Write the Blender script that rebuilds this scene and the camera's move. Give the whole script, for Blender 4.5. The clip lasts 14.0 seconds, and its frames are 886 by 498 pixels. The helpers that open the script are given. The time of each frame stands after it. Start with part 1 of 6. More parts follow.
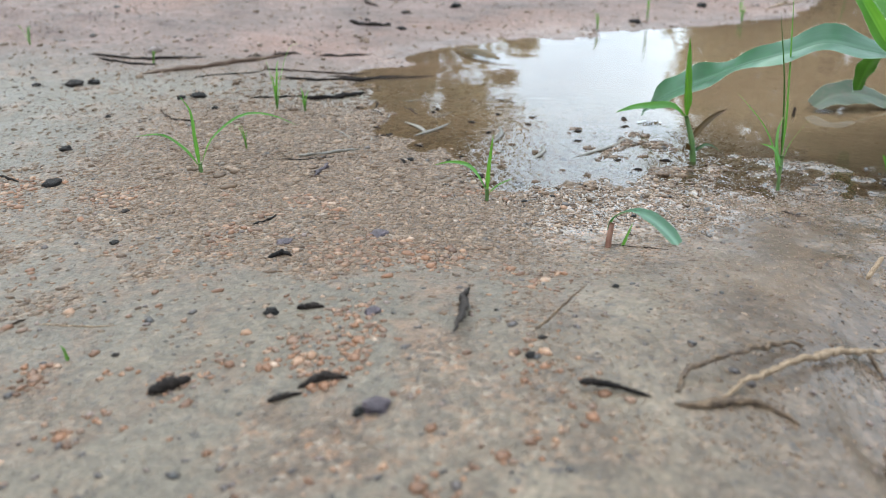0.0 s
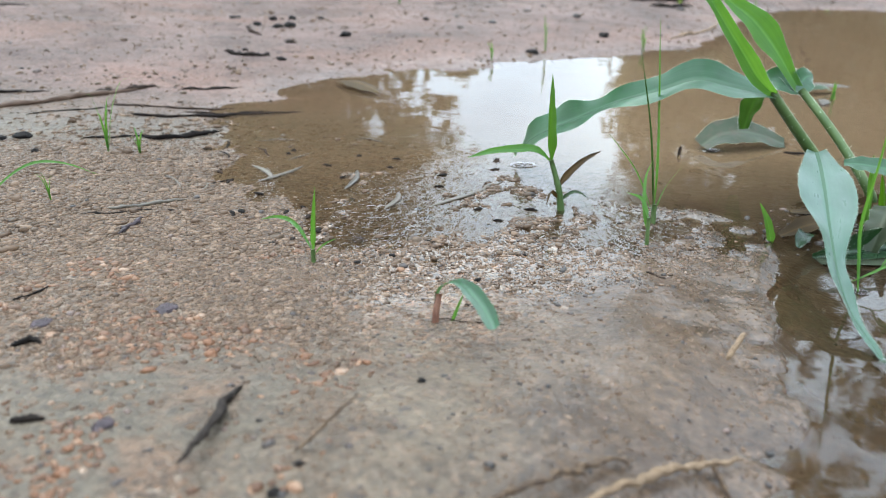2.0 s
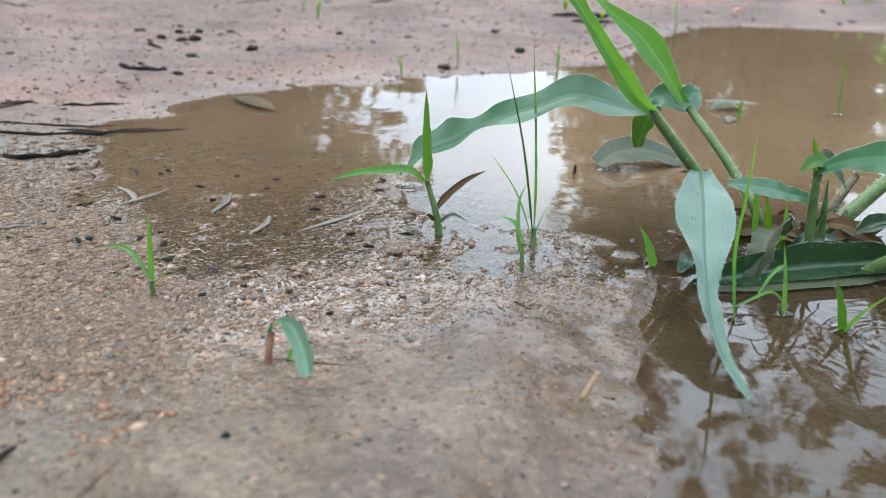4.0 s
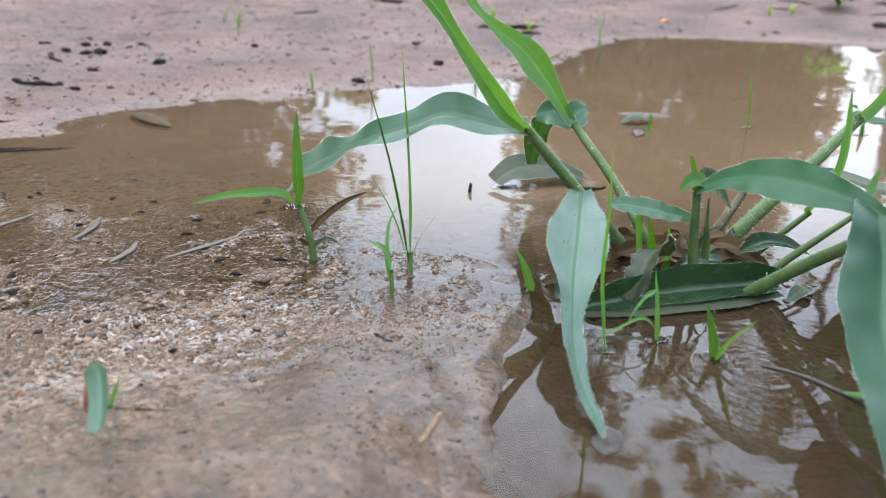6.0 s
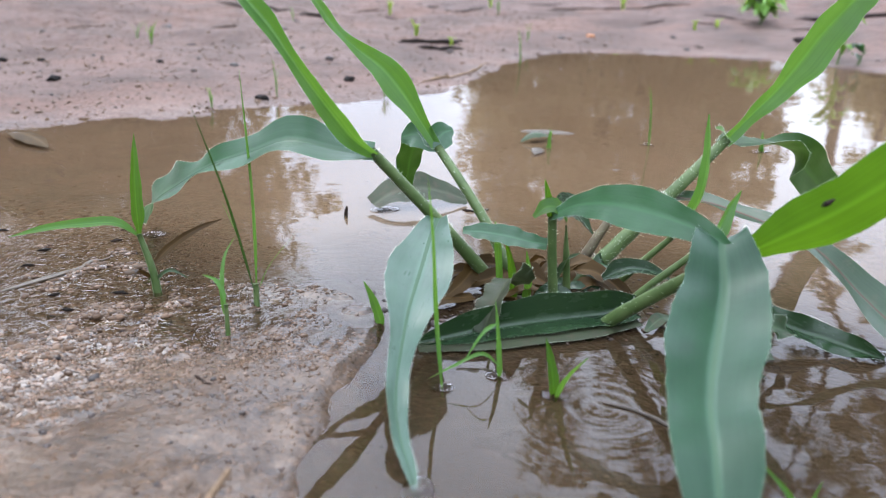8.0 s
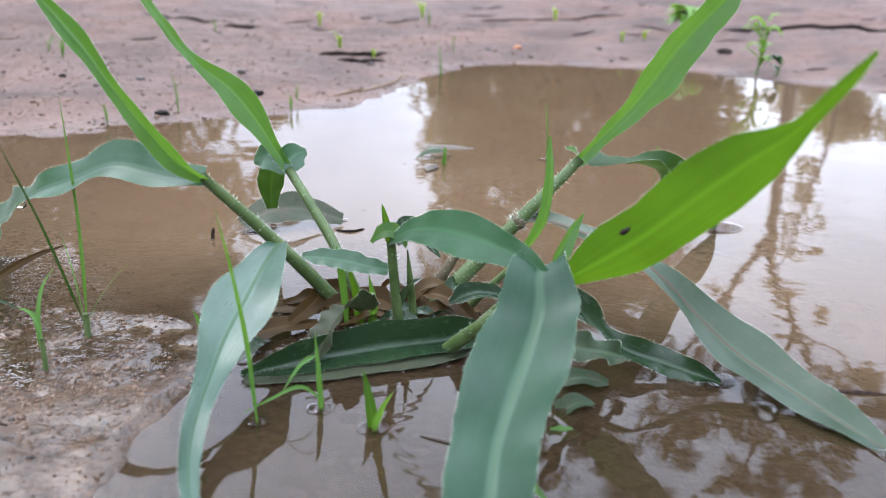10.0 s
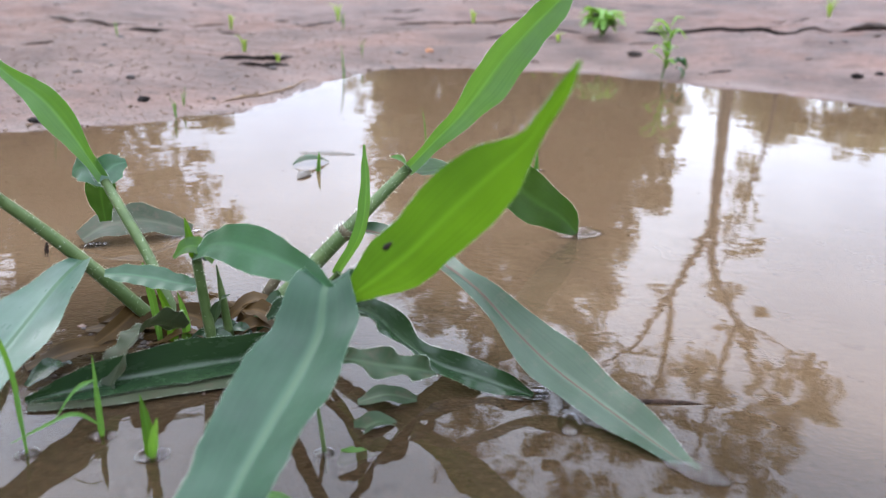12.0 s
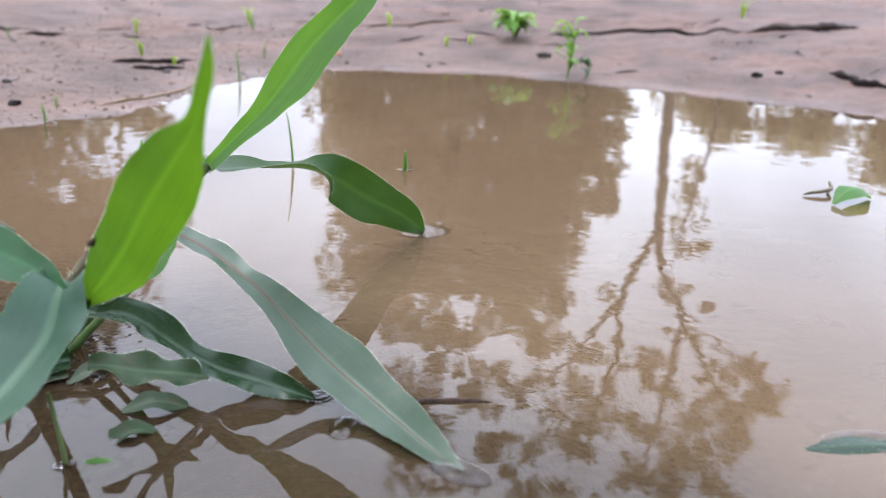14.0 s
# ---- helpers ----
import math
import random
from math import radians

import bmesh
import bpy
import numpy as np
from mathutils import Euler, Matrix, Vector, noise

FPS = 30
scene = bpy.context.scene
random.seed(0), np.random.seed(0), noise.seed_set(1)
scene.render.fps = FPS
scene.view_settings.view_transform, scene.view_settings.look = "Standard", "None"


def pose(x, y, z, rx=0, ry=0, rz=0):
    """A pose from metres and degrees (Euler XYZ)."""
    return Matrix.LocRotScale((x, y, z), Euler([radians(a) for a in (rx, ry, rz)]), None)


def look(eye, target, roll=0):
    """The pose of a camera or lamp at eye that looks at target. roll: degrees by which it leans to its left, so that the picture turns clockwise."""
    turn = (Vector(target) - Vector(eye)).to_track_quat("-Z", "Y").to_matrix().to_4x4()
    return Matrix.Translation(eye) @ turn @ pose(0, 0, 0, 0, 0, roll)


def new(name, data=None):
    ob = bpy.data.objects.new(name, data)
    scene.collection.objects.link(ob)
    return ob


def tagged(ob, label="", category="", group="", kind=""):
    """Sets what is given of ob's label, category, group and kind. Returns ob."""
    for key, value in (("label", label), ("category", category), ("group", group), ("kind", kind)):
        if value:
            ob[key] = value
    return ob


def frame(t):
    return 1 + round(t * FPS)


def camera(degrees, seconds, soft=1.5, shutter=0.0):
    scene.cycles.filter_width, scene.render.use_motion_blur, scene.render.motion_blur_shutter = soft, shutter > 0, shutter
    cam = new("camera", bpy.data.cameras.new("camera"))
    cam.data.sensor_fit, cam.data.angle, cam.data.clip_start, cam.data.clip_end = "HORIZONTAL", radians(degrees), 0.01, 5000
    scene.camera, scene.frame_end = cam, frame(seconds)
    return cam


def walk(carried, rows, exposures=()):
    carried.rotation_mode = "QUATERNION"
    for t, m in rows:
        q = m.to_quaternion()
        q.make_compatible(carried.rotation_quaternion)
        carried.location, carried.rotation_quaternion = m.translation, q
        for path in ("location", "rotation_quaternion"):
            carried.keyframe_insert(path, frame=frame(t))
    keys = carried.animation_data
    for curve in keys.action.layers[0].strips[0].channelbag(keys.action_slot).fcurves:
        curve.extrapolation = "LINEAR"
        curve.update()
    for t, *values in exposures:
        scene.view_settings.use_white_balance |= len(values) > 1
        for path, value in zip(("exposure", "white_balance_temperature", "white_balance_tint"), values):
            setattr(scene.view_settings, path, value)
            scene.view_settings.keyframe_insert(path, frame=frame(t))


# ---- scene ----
cam = camera(55.7, 14.0, soft=1.0)
EXPOSURE = 1.27
cam.data.dof.use_dof, cam.data.dof.focus_distance, cam.data.dof.aperture_fstop = True, 0.40, 12.0
METRES, EYE, TILT, LEAN, TURN = 0.4, 0.163, -1.6, 0.0, 0.0
ROWS = [
    (0.0, -0.0017, -0.0012, -0.0051, -0.06, -23.42, 0.42),
    (0.5, 0.0349, 0.0369, -0.0035, -0.71, -22.98, 0.62),
    (1.0, 0.0764, 0.0787, -0.0104, -1.87, -22.51, 0.54),
    (1.5, 0.1096, 0.1119, -0.0105, -2.55, -22.06, 0.05),
    (2.0, 0.1362, 0.1444, -0.0171, -3.79, -21.77, -0.30),
    (2.5, 0.1650, 0.1624, -0.0200, -4.54, -21.42, -0.51),
    (5.0, 0.2856, 0.2252, -0.0299, -8.51, -20.35, -1.21),
    (5.5, 0.3100, 0.2325, -0.0249, -9.09, -20.16, -1.24),
    (6.0, 0.3417, 0.2381, -0.0244, -10.04, -20.03, -1.24),
    (6.5, 0.3795, 0.2497, -0.0197, -11.11, -19.66, -1.45),
    (7.0, 0.4106, 0.2562, -0.0185, -11.74, -19.47, -1.48),
    (9.5, 0.5611, 0.2636, -0.0098, -14.74, -18.70, -1.71),
    (10.0, 0.5989, 0.2555, -0.0034, -15.42, -18.58, -1.70),
    (10.5, 0.6355, 0.2536, -0.0042, -16.23, -18.54, -1.68),
    (11.0, 0.6624, 0.2546, -0.0022, -17.07, -18.50, -1.63),
    (11.5, 0.7028, 0.2495, 0.0003, -17.88, -18.49, -1.80),
    (12.0, 0.7419, 0.2418, 0.0025, -18.83, -18.33, -1.86),
    (12.5, 0.7915, 0.2290, -0.0009, -19.86, -18.02, -1.71),
    (13.0, 0.8314, 0.2196, -0.0035, -20.47, -17.95, -1.51),
    (13.5, 0.8669, 0.2129, -0.0087, -21.21, -17.83, -1.49),
    (14.0, 0.9071, 0.2079, -0.0107, -22.01, -17.80, -1.74),
]
walk(cam, [(t, pose(0, 0, EYE, TILT, LEAN, TURN) @ pose(METRES * x, METRES * y, METRES * z, 90 + pitch, roll, yaw)) for t, x, y, z, yaw, pitch, roll in ROWS],
     exposures=[(0.0, EXPOSURE + 0.07, 6020, -3), (5.0, EXPOSURE + 0.03, 6080, 3), (9.5, EXPOSURE - 0.03, 6080, 11), (14.0, EXPOSURE - 0.03, 6150, 11)])

# ---- sky and sun: a bright overcast day ----
world = bpy.data.worlds.new("overcast_sky")
scene.world = world
world.use_nodes = True
wn, wl = world.node_tree.nodes, world.node_tree.links
wn.clear()
w_out, w_back = wn.new("ShaderNodeOutputWorld"), wn.new("ShaderNodeBackground")
w_sky, w_mix, w_cloud, w_ramp, w_co = (wn.new("ShaderNodeTexSky"), wn.new("ShaderNodeMix"), wn.new("ShaderNodeTexNoise"),
                                       wn.new("ShaderNodeValToRGB"), wn.new("ShaderNodeTexCoord"))
w_sky.sky_type, w_sky.sun_disc = "NISHITA", False
w_sky.sun_elevation, w_sky.sun_rotation = radians(58), radians(-25)
w_sky.dust_density, w_sky.air_density = 3.0, 1.0
w_mix.data_type, w_mix.inputs[0].default_value = "RGBA", 0.85
w_cloud.inputs["Scale"].default_value, w_cloud.inputs["Detail"].default_value = 2.2, 5.0
w_ramp.color_ramp.elements[0].position, w_ramp.color_ramp.elements[0].color = 0.36, (12.2, 13.2, 15.8, 1)
w_ramp.color_ramp.elements[1].position, w_ramp.color_ramp.elements[1].color = 0.64, (20.8, 22.0, 24.8, 1)
w_back.inputs["Strength"].default_value = 0.1
wl.new(w_co.outputs["Generated"], w_cloud.inputs["Vector"])
wl.new(w_cloud.outputs["Fac"], w_ramp.inputs["Fac"])
wl.new(w_sky.outputs["Color"], w_mix.inputs["A"])
wl.new(w_ramp.outputs["Color"], w_mix.inputs["B"])
w_dir, w_rise, w_gain = wn.new("ShaderNodeSeparateXYZ"), wn.new("ShaderNodeMapRange"), wn.new("ShaderNodeVectorMath")
w_gain.operation = "SCALE"
w_rise.inputs["To Min"].default_value, w_rise.inputs["To Max"].default_value = 0.72, 1.82   # an overcast sky is brightest overhead
wl.new(w_co.outputs["Generated"], w_dir.inputs["Vector"])
wl.new(w_dir.outputs["Z"], w_rise.inputs["Value"])
wl.new(w_mix.outputs["Result"], w_gain.inputs[0])
wl.new(w_rise.outputs["Result"], w_gain.inputs["Scale"])
wl.new(w_gain.outputs["Vector"], w_back.inputs["Color"])
wl.new(w_back.outputs["Background"], w_out.inputs["Surface"])

sun = new("sun", bpy.data.lights.new("sun", "SUN"))
sun.data.energy, sun.data.angle, sun.data.color = 0.8, radians(30), (1.0, 0.96, 0.9)
sun.matrix_world = look((-1.7, 3.6, 6.5), (0, 0, 0))


# ---- materials ----
class Nodes:
    """A material with short ways to add and join nodes."""

    def __init__(self, name):
        self.m = bpy.data.materials.new(name)
        self.m.use_nodes = True
        self.t = self.m.node_tree
        self.t.nodes.clear()
        self.out = self.add("ShaderNodeOutputMaterial")

    def add(self, kind, **values):
        n = self.t.nodes.new(kind)
        for key, v in values.items():
            self.put(n, key.replace("_", " ").title() if key not in ("IOR",) else key, v)
        return n

    def put(self, n, key, v):
        if isinstance(v, bpy.types.NodeSocket):
            self.t.links.new(v, n.inputs[key])
        else:
            n.inputs[key].default_value = v

    def coords(self, which="Object", scale=None):
        c = self.add("ShaderNodeTexCoord").outputs[which]
        if scale is None:
            return c
        mp = self.add("ShaderNodeMapping", vector=c)
        mp.inputs["Scale"].default_value = scale
        return mp.outputs[0]

    def noise(self, scale, detail=4.0, vec=None, rough=0.55):
        n = self.add("ShaderNodeTexNoise", scale=scale, detail=detail, roughness=rough)
        self.put(n, "Vector", vec if vec is not None else self.coords())
        return n.outputs["Fac"]

    def attr(self, name):
        n = self.add("ShaderNodeAttribute")
        n.attribute_name = name
        return n.outputs["Fac"]

    def ramp(self, fac, *stops):
        n = self.add("ShaderNodeValToRGB")
        e = n.color_ramp.elements
        while len(e) < len(stops):
            e.new(0.5)
        for el, (p, c) in zip(e, stops):
            el.position = p
            el.color = (c, c, c, 1) if isinstance(c, (int, float)) else (*c, 1)
        self.t.links.new(fac, n.inputs["Fac"])
        return n.outputs["Color"]

    def mix(self, fac, a, b, blend="MIX"):
        n = self.add("ShaderNodeMix")
        n.data_type, n.blend_type = "RGBA", blend
        for k, v in (("Factor", fac), ("A", a), ("B", b)):
            sock = [s for s in n.inputs if s.name == k and s.enabled][0]
            if isinstance(v, bpy.types.NodeSocket):
                self.t.links.new(v, sock)
            elif k == "Factor":
                sock.default_value = v
            else:
                sock.default_value = (v, v, v, 1) if isinstance(v, (int, float)) else (*v, 1)
        return [s for s in n.outputs if s.enabled][0]

    def maths(self, op, a, b=0.0, c=None):
        n = self.add("ShaderNodeMath")
        n.operation = op
        for i, v in enumerate((a, b) if c is None else (a, b, c)):
            if isinstance(v, bpy.types.NodeSocket):
                self.t.links.new(v, n.inputs[i])
            else:
                n.inputs[i].default_value = v
        return n.outputs[0]

    def bump(self, h, strength, distance):
        n = self.add("ShaderNodeBump", height=h, strength=strength, distance=distance)
        return n.outputs[0]

    def surface(self, color, roughness, normal=None, specular=0.5, metallic=0.0):
        n = self.add("ShaderNodeBsdfPrincipled")
        self.put(n, "Base Color", color if isinstance(color, bpy.types.NodeSocket) else (*color, 1))
        self.put(n, "Roughness", roughness)
        self.put(n, "Specular IOR Level", specular)
        if normal is not None:
            self.put(n, "Normal", normal)
        return n.outputs[0]

    def blend(self, fac, a, b):
        n = self.add("ShaderNodeMixShader")
        self.put(n, 0, fac)
        self.t.links.new(a, n.inputs[1])
        self.t.links.new(b, n.inputs[2])
        return n.outputs[0]

    def done(self, shader):
        self.t.links.new(shader, self.out.inputs["Surface"])
        return self.m


def mud_material():
    n = Nodes("wet_sandy_mud")
    silt, coarse, wet, bank = n.attr("silt"), n.attr("coarse"), n.attr("wet"), n.attr("bank")
    blotch, patch, crumb, fine = n.noise(9, 5), n.noise(42, 5, None, 0.65), n.noise(190, 4, None, 0.65), n.noise(800, 3)
    sand = n.mix(n.ramp(blotch, (0.35, 0.0), (0.68, 1.0)), (0.062, 0.051, 0.037), (0.050, 0.042, 0.032))
    sand = n.mix(n.ramp(patch, (0.52, 0.0), (0.66, 0.45)), sand, (0.118, 0.062, 0.035))
    sand = n.mix(bank, sand, n.mix(n.ramp(n.noise(1.0, 5, n.coords("Object", (9.0, 13.0, 9.0)), 0.7), (0.36, 0.0), (0.62, 1.0)), (0.048, 0.034, 0.030), (0.114, 0.077, 0.066)))
    rust = n.ramp(n.noise(1.0, 4, n.coords("Object", (5.0, 9.0, 5.0)), 0.6), (0.50, 0.0), (0.62, 0.5))
    sand = n.mix(n.maths("MULTIPLY", bank, rust), sand, (0.120, 0.066, 0.049))
    scab = n.ramp(n.noise(1.0, 5, n.coords("Object", (18.0, 26.0, 18.0)), 0.7), (0.54, 0.0), (0.64, 0.6))
    sand = n.mix(n.maths("MULTIPLY", bank, scab), sand, (0.034, 0.020, 0.017))
    mud = n.mix(n.ramp(patch, (0.34, 0.0), (0.64, 1.0)), (0.077, 0.058, 0.039), (0.037, 0.026, 0.017))
    rosy = n.mix(n.ramp(n.noise(30, 4, None, 0.65), (0.36, 0.0), (0.62, 1.0)), (0.060, 0.039, 0.025), (0.026, 0.016, 0.010))
    mud = n.mix(n.attr("rosy"), mud, rosy)
    mud = n.mix(n.ramp(crumb, (0.54, 0.0), (0.67, 0.5)), mud, (0.112, 0.074, 0.050))
    sand = n.mix(n.maths("MULTIPLY", coarse, 0.8), sand, (0.042, 0.024, 0.014))
    base = n.mix(silt, sand, mud)
    cell = n.add("ShaderNodeTexVoronoi", scale=520.0)
    n.put(cell, "Vector", n.coords())
    pick = n.add("ShaderNodeSeparateColor")
    n.t.links.new(cell.outputs["Color"], pick.inputs[0])
    grain = n.ramp(pick.outputs[0], (0.0, (0.034, 0.023, 0.017)), (0.3, (0.074, 0.049, 0.033)), (0.55, (0.125, 0.064, 0.034)), (0.8, (0.098, 0.074, 0.054)), (1.0, (0.155, 0.118, 0.088)))
    share = n.maths("MULTIPLY", coarse, n.ramp(n.noise(100, 3), (0.38, 0.15), (0.6, 0.95)))
    base = n.mix(share, base, grain)
    base = n.mix(0.6, base, n.mix(fine, 0.45, 1.4), "MULTIPLY")
    base = n.mix(0.75, base, n.mix(n.ramp(n.noise(330, 4, None, 0.7), (0.32, 0.0), (0.68, 1.0)), 0.42, 1.5), "MULTIPLY")
    speck = n.ramp(n.noise(260, 4, None, 0.65), (0.60, 0.0), (0.66, 0.85))
    base = n.mix(speck, base, (0.022, 0.017, 0.015))
    base = n.mix(n.maths("MULTIPLY", wet, 0.6), base, n.mix(1.0, base, (0.82, 0.74, 0.64), "MULTIPLY"))
    dull = n.maths("MULTIPLY_ADD", wet, -0.75, 1.0)
    lumps = n.maths("MULTIPLY_ADD", n.maths("SUBTRACT", 1.0, cell.outputs["Distance"]), n.maths("MULTIPLY_ADD", coarse, 0.9, 0.08), n.maths("MULTIPLY", patch, n.maths("MULTIPLY_ADD", silt, -1.0, 2.4)))
    lumps = n.maths("ADD", lumps, n.maths("MULTIPLY", crumb, n.maths("MULTIPLY_ADD", silt, -0.8, 1.3)))
    lumps = n.maths("ADD", lumps, n.maths("MULTIPLY", fine, n.maths("MULTIPLY_ADD", silt, -0.25, 0.45)))
    soaked = n.maths("MULTIPLY", n.maths("ADD", n.noise(170, 3), n.maths("MULTIPLY", n.noise(380, 2), 0.5)), n.maths("MULTIPLY", n.maths("MULTIPLY", wet, 2.4), n.maths("MULTIPLY_ADD", silt, -0.75, 1.0)))
    lumps = n.maths("ADD", n.maths("MULTIPLY", lumps, dull), soaked)
    slick = n.attr("rosy")
    lumps = n.maths("MULTIPLY", lumps, n.maths("MULTIPLY_ADD", slick, -0.45, 1.0))
    nrm = n.bump(lumps, 0.9, 0.0017)
    film = n.maths("POWER", wet, 2.2)
    gloss = n.mix(film, n.mix(bank, n.mix(slick, n.mix(n.noise(34, 4), 0.66, 0.36), n.mix(n.noise(34, 4), 0.42, 0.18)), 0.72), n.mix(n.noise(120, 3), 0.28, 0.05))
    return n.done(n.surface(base, gloss, nrm, n.mix(film, n.mix(bank, n.mix(slick, 0.15, 0.17), 0.12), 0.42)))


def water_material():
    n = Nodes("muddy_water")
    swirl = n.noise(7, 4)
    # body colour carries the plant's shade: dark near it, paler farther off
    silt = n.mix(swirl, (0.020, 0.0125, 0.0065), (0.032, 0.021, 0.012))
    silt = n.mix(n.attr("unshaded"), silt, n.mix(swirl, (0.072, 0.045, 0.024), (0.098, 0.065, 0.038)))
    wave = n.maths("ADD", n.noise(14, 2), n.maths("MULTIPLY", n.noise(60, 2), 0.22))
    far = n.add("ShaderNodeVectorMath")
    far.operation = "DISTANCE"
    n.t.links.new(n.coords(), far.inputs[0])
    far.inputs[1].default_value = (0.302, 0.338, 0.0)
    away = far.outputs["Value"]
    rings = n.maths("MULTIPLY", n.maths("SINE", n.maths("MULTIPLY", away, 1050.0)), n.maths("POWER", 2.718, n.maths("MULTIPLY", away, -75.0)))
    wave = n.maths("ADD", wave, n.maths("MULTIPLY", rings, 0.22))
    swell = n.bump(wave, 0.03, 0.01)
    dimple = n.add("ShaderNodeBump", height=n.maths("ADD", n.noise(210, 2), n.maths("MULTIPLY", n.noise(90, 2), 1.2)), distance=0.0011, strength=n.attr("grit"), normal=swell)
    nrm = dimple.outputs[0]
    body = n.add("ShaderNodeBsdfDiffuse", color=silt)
    clear = n.add("ShaderNodeBsdfTransparent", color=(0.95, 0.88, 0.76, 1))
    shine = n.add("ShaderNodeBsdfGlossy", roughness=0.012, normal=nrm)
    fres = n.add("ShaderNodeFresnel", IOR=1.33, normal=nrm)
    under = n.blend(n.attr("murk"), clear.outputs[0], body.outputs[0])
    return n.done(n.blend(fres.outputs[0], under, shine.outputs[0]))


def leaf_material(name, dark, light, shine_through, amount=0.3, gloss=0.42, dirt=0.0, spec=0.3, soil=(0.30, 0.21, 0.15), bloom=0.0):
    """A grass leaf; bloom: how thickly a pale waxy coat, fine down and painted sheen lie on it."""
    n = Nodes(name)
    uv = n.coords("UV")
    veins = n.noise(1.0, 3, n.coords("UV", (26.0, 1.1, 1.0)))
    blot, broad = n.noise(95, 4), n.noise(26, 3)
    streak = n.noise(1.0, 4, n.coords("UV", (4.5, 9.0, 1.0)), 0.65)
    split = n.add("ShaderNodeSeparateXYZ", vector=uv)
    off = n.maths("ABSOLUTE", n.maths("SUBTRACT", split.outputs[0], 0.5))
    col = n.mix(n.maths("MULTIPLY", n.ramp(veins, (0.25, 0.0), (0.75, 1.0)), 0.20), dark, light)
    col = n.mix(n.ramp(broad, (0.38, 0.0), (0.68, 0.75)), col, light)
    col = n.mix(n.ramp(blot, (0.52, 0.0), (0.72, 0.30)), col, tuple(0.6 * c for c in dark))
    pale = tuple(min(1.0, 1.40 * c + 0.004) for c in light)
    if bloom:
        # pale streaks paint in the leaf's sheen along with its waxy coat
        wax_sheen = tuple(0.55 * c + 0.45 * max(light) for c in pale)
        col = n.mix(n.maths("MULTIPLY", n.ramp(streak, (0.40, 0.0), (0.72, 1.0)), bloom), col, wax_sheen)
    col = n.mix(n.ramp(off, (0.0, 0.55), (0.03, 0.40), (0.10, 0.0)), col, pale)
    col = n.mix(n.ramp(off, (0.470, 0.0), (0.5, 0.5)), col, pale)
    if dirt:
        col = n.mix(n.ramp(n.noise(160, 5, None, 0.7), (0.62 - 0.2 * dirt, 0.0), (0.74 - 0.1 * dirt, min(1.0, 0.9 * dirt + 0.1))), col, soil)
    relief = n.maths("ADD", n.maths("MULTIPLY", veins, 0.18), n.maths("MULTIPLY", n.noise(1.0, 3, n.coords("UV", (5.0, 14.0, 1.0))), 0.6))
    nrm = n.bump(relief, 0.22, 0.0009)
    face = n.add("ShaderNodeBsdfPrincipled", base_color=col, roughness=n.mix(streak, gloss + 0.10, gloss - 0.10), normal=nrm)
    n.put(face, "Specular IOR Level", spec)
    n.put(face, "Sheen Weight", 0.30 * bloom)
    n.put(face, "Sheen Roughness", 0.45)
    lit = n.mix(n.ramp(broad, (0.3, 0.0), (0.7, 1.0)), shine_through, tuple(min(1, 1.35 * c) for c in shine_through))
    lit = n.mix(n.ramp(veins, (0.35, 0.40), (0.6, 0.0)), lit, tuple(0.68 * c for c in shine_through))
    lit = n.mix(n.ramp(off, (0.0, 0.7), (0.05, 0.0)), lit, tuple(min(1, 1.6 * c) for c in shine_through))
    tr = n.add("ShaderNodeBsdfTranslucent", color=lit)
    return n.done(n.blend(amount, face.outputs[0], tr.outputs[0]))


def plain_material(name, stops, scale, gloss=0.6, relief=0.3, depth=0.001, island=False, thing=False, spec=0.4):
    """Dull matter whose colour runs over the stops with a noise, or from piece to piece."""
    n = Nodes(name)
    f = n.noise(scale, 5)
    fac = f
    if island:
        fac = n.maths("MULTIPLY_ADD", f, 0.35, n.maths("MULTIPLY", n.add("ShaderNodeNewGeometry").outputs["Random Per Island"], 0.75))
    if thing:
        fac = n.maths("MULTIPLY_ADD", f, 0.6, n.maths("MULTIPLY", n.add("ShaderNodeObjectInfo").outputs["Random"], 0.4))
    col = n.ramp(fac, *stops)
    nrm = n.bump(n.noise(scale * 4, 3), relief, depth)
    return n.done(n.surface(col, n.mix(f, gloss - 0.12, gloss + 0.12), nrm, spec))


MUD, WATER = mud_material(), water_material()
LEAF_BLUE = leaf_material("glaucous_leaf", (0.010, 0.037, 0.0135), (0.024, 0.066, 0.0285), (0.046, 0.125, 0.024), 0.22, 0.33, 0.0, 0.28, bloom=0.15)
LEAF_WAXY = leaf_material("waxy_leaf", (0.011, 0.036, 0.019), (0.028, 0.066, 0.039), (0.045, 0.12, 0.026), 0.2, 0.30, 0.0, 0.34, bloom=0.4)
LEAF_TEAL = leaf_material("dark_glaucous_leaf", (0.0065, 0.0270, 0.0115), (0.0175, 0.049, 0.0240), (0.030, 0.080, 0.018), 0.2, 0.36, 0.0, 0.22, bloom=0.15)
LEAF_GREEN = leaf_material("fresh_leaf", (0.025, 0.078, 0.010), (0.048, 0.118, 0.020), (0.10, 0.20, 0.018), 0.40, 0.45, 0.0, 0.25)
LEAF_LIME = leaf_material("backlit_leaf", (0.015, 0.054, 0.004), (0.030, 0.078, 0.007), (0.075, 0.150, 0.005), 0.46, 0.40, 0.0, 0.22)
# darker copy of the fresh leaf, underside shade put into its colour
LEAF_SHADED = leaf_material("shaded_leaf", (0.009, 0.026, 0.005), (0.017, 0.043, 0.008), (0.035, 0.075, 0.007), 0.25, 0.45, 0.0, 0.15)
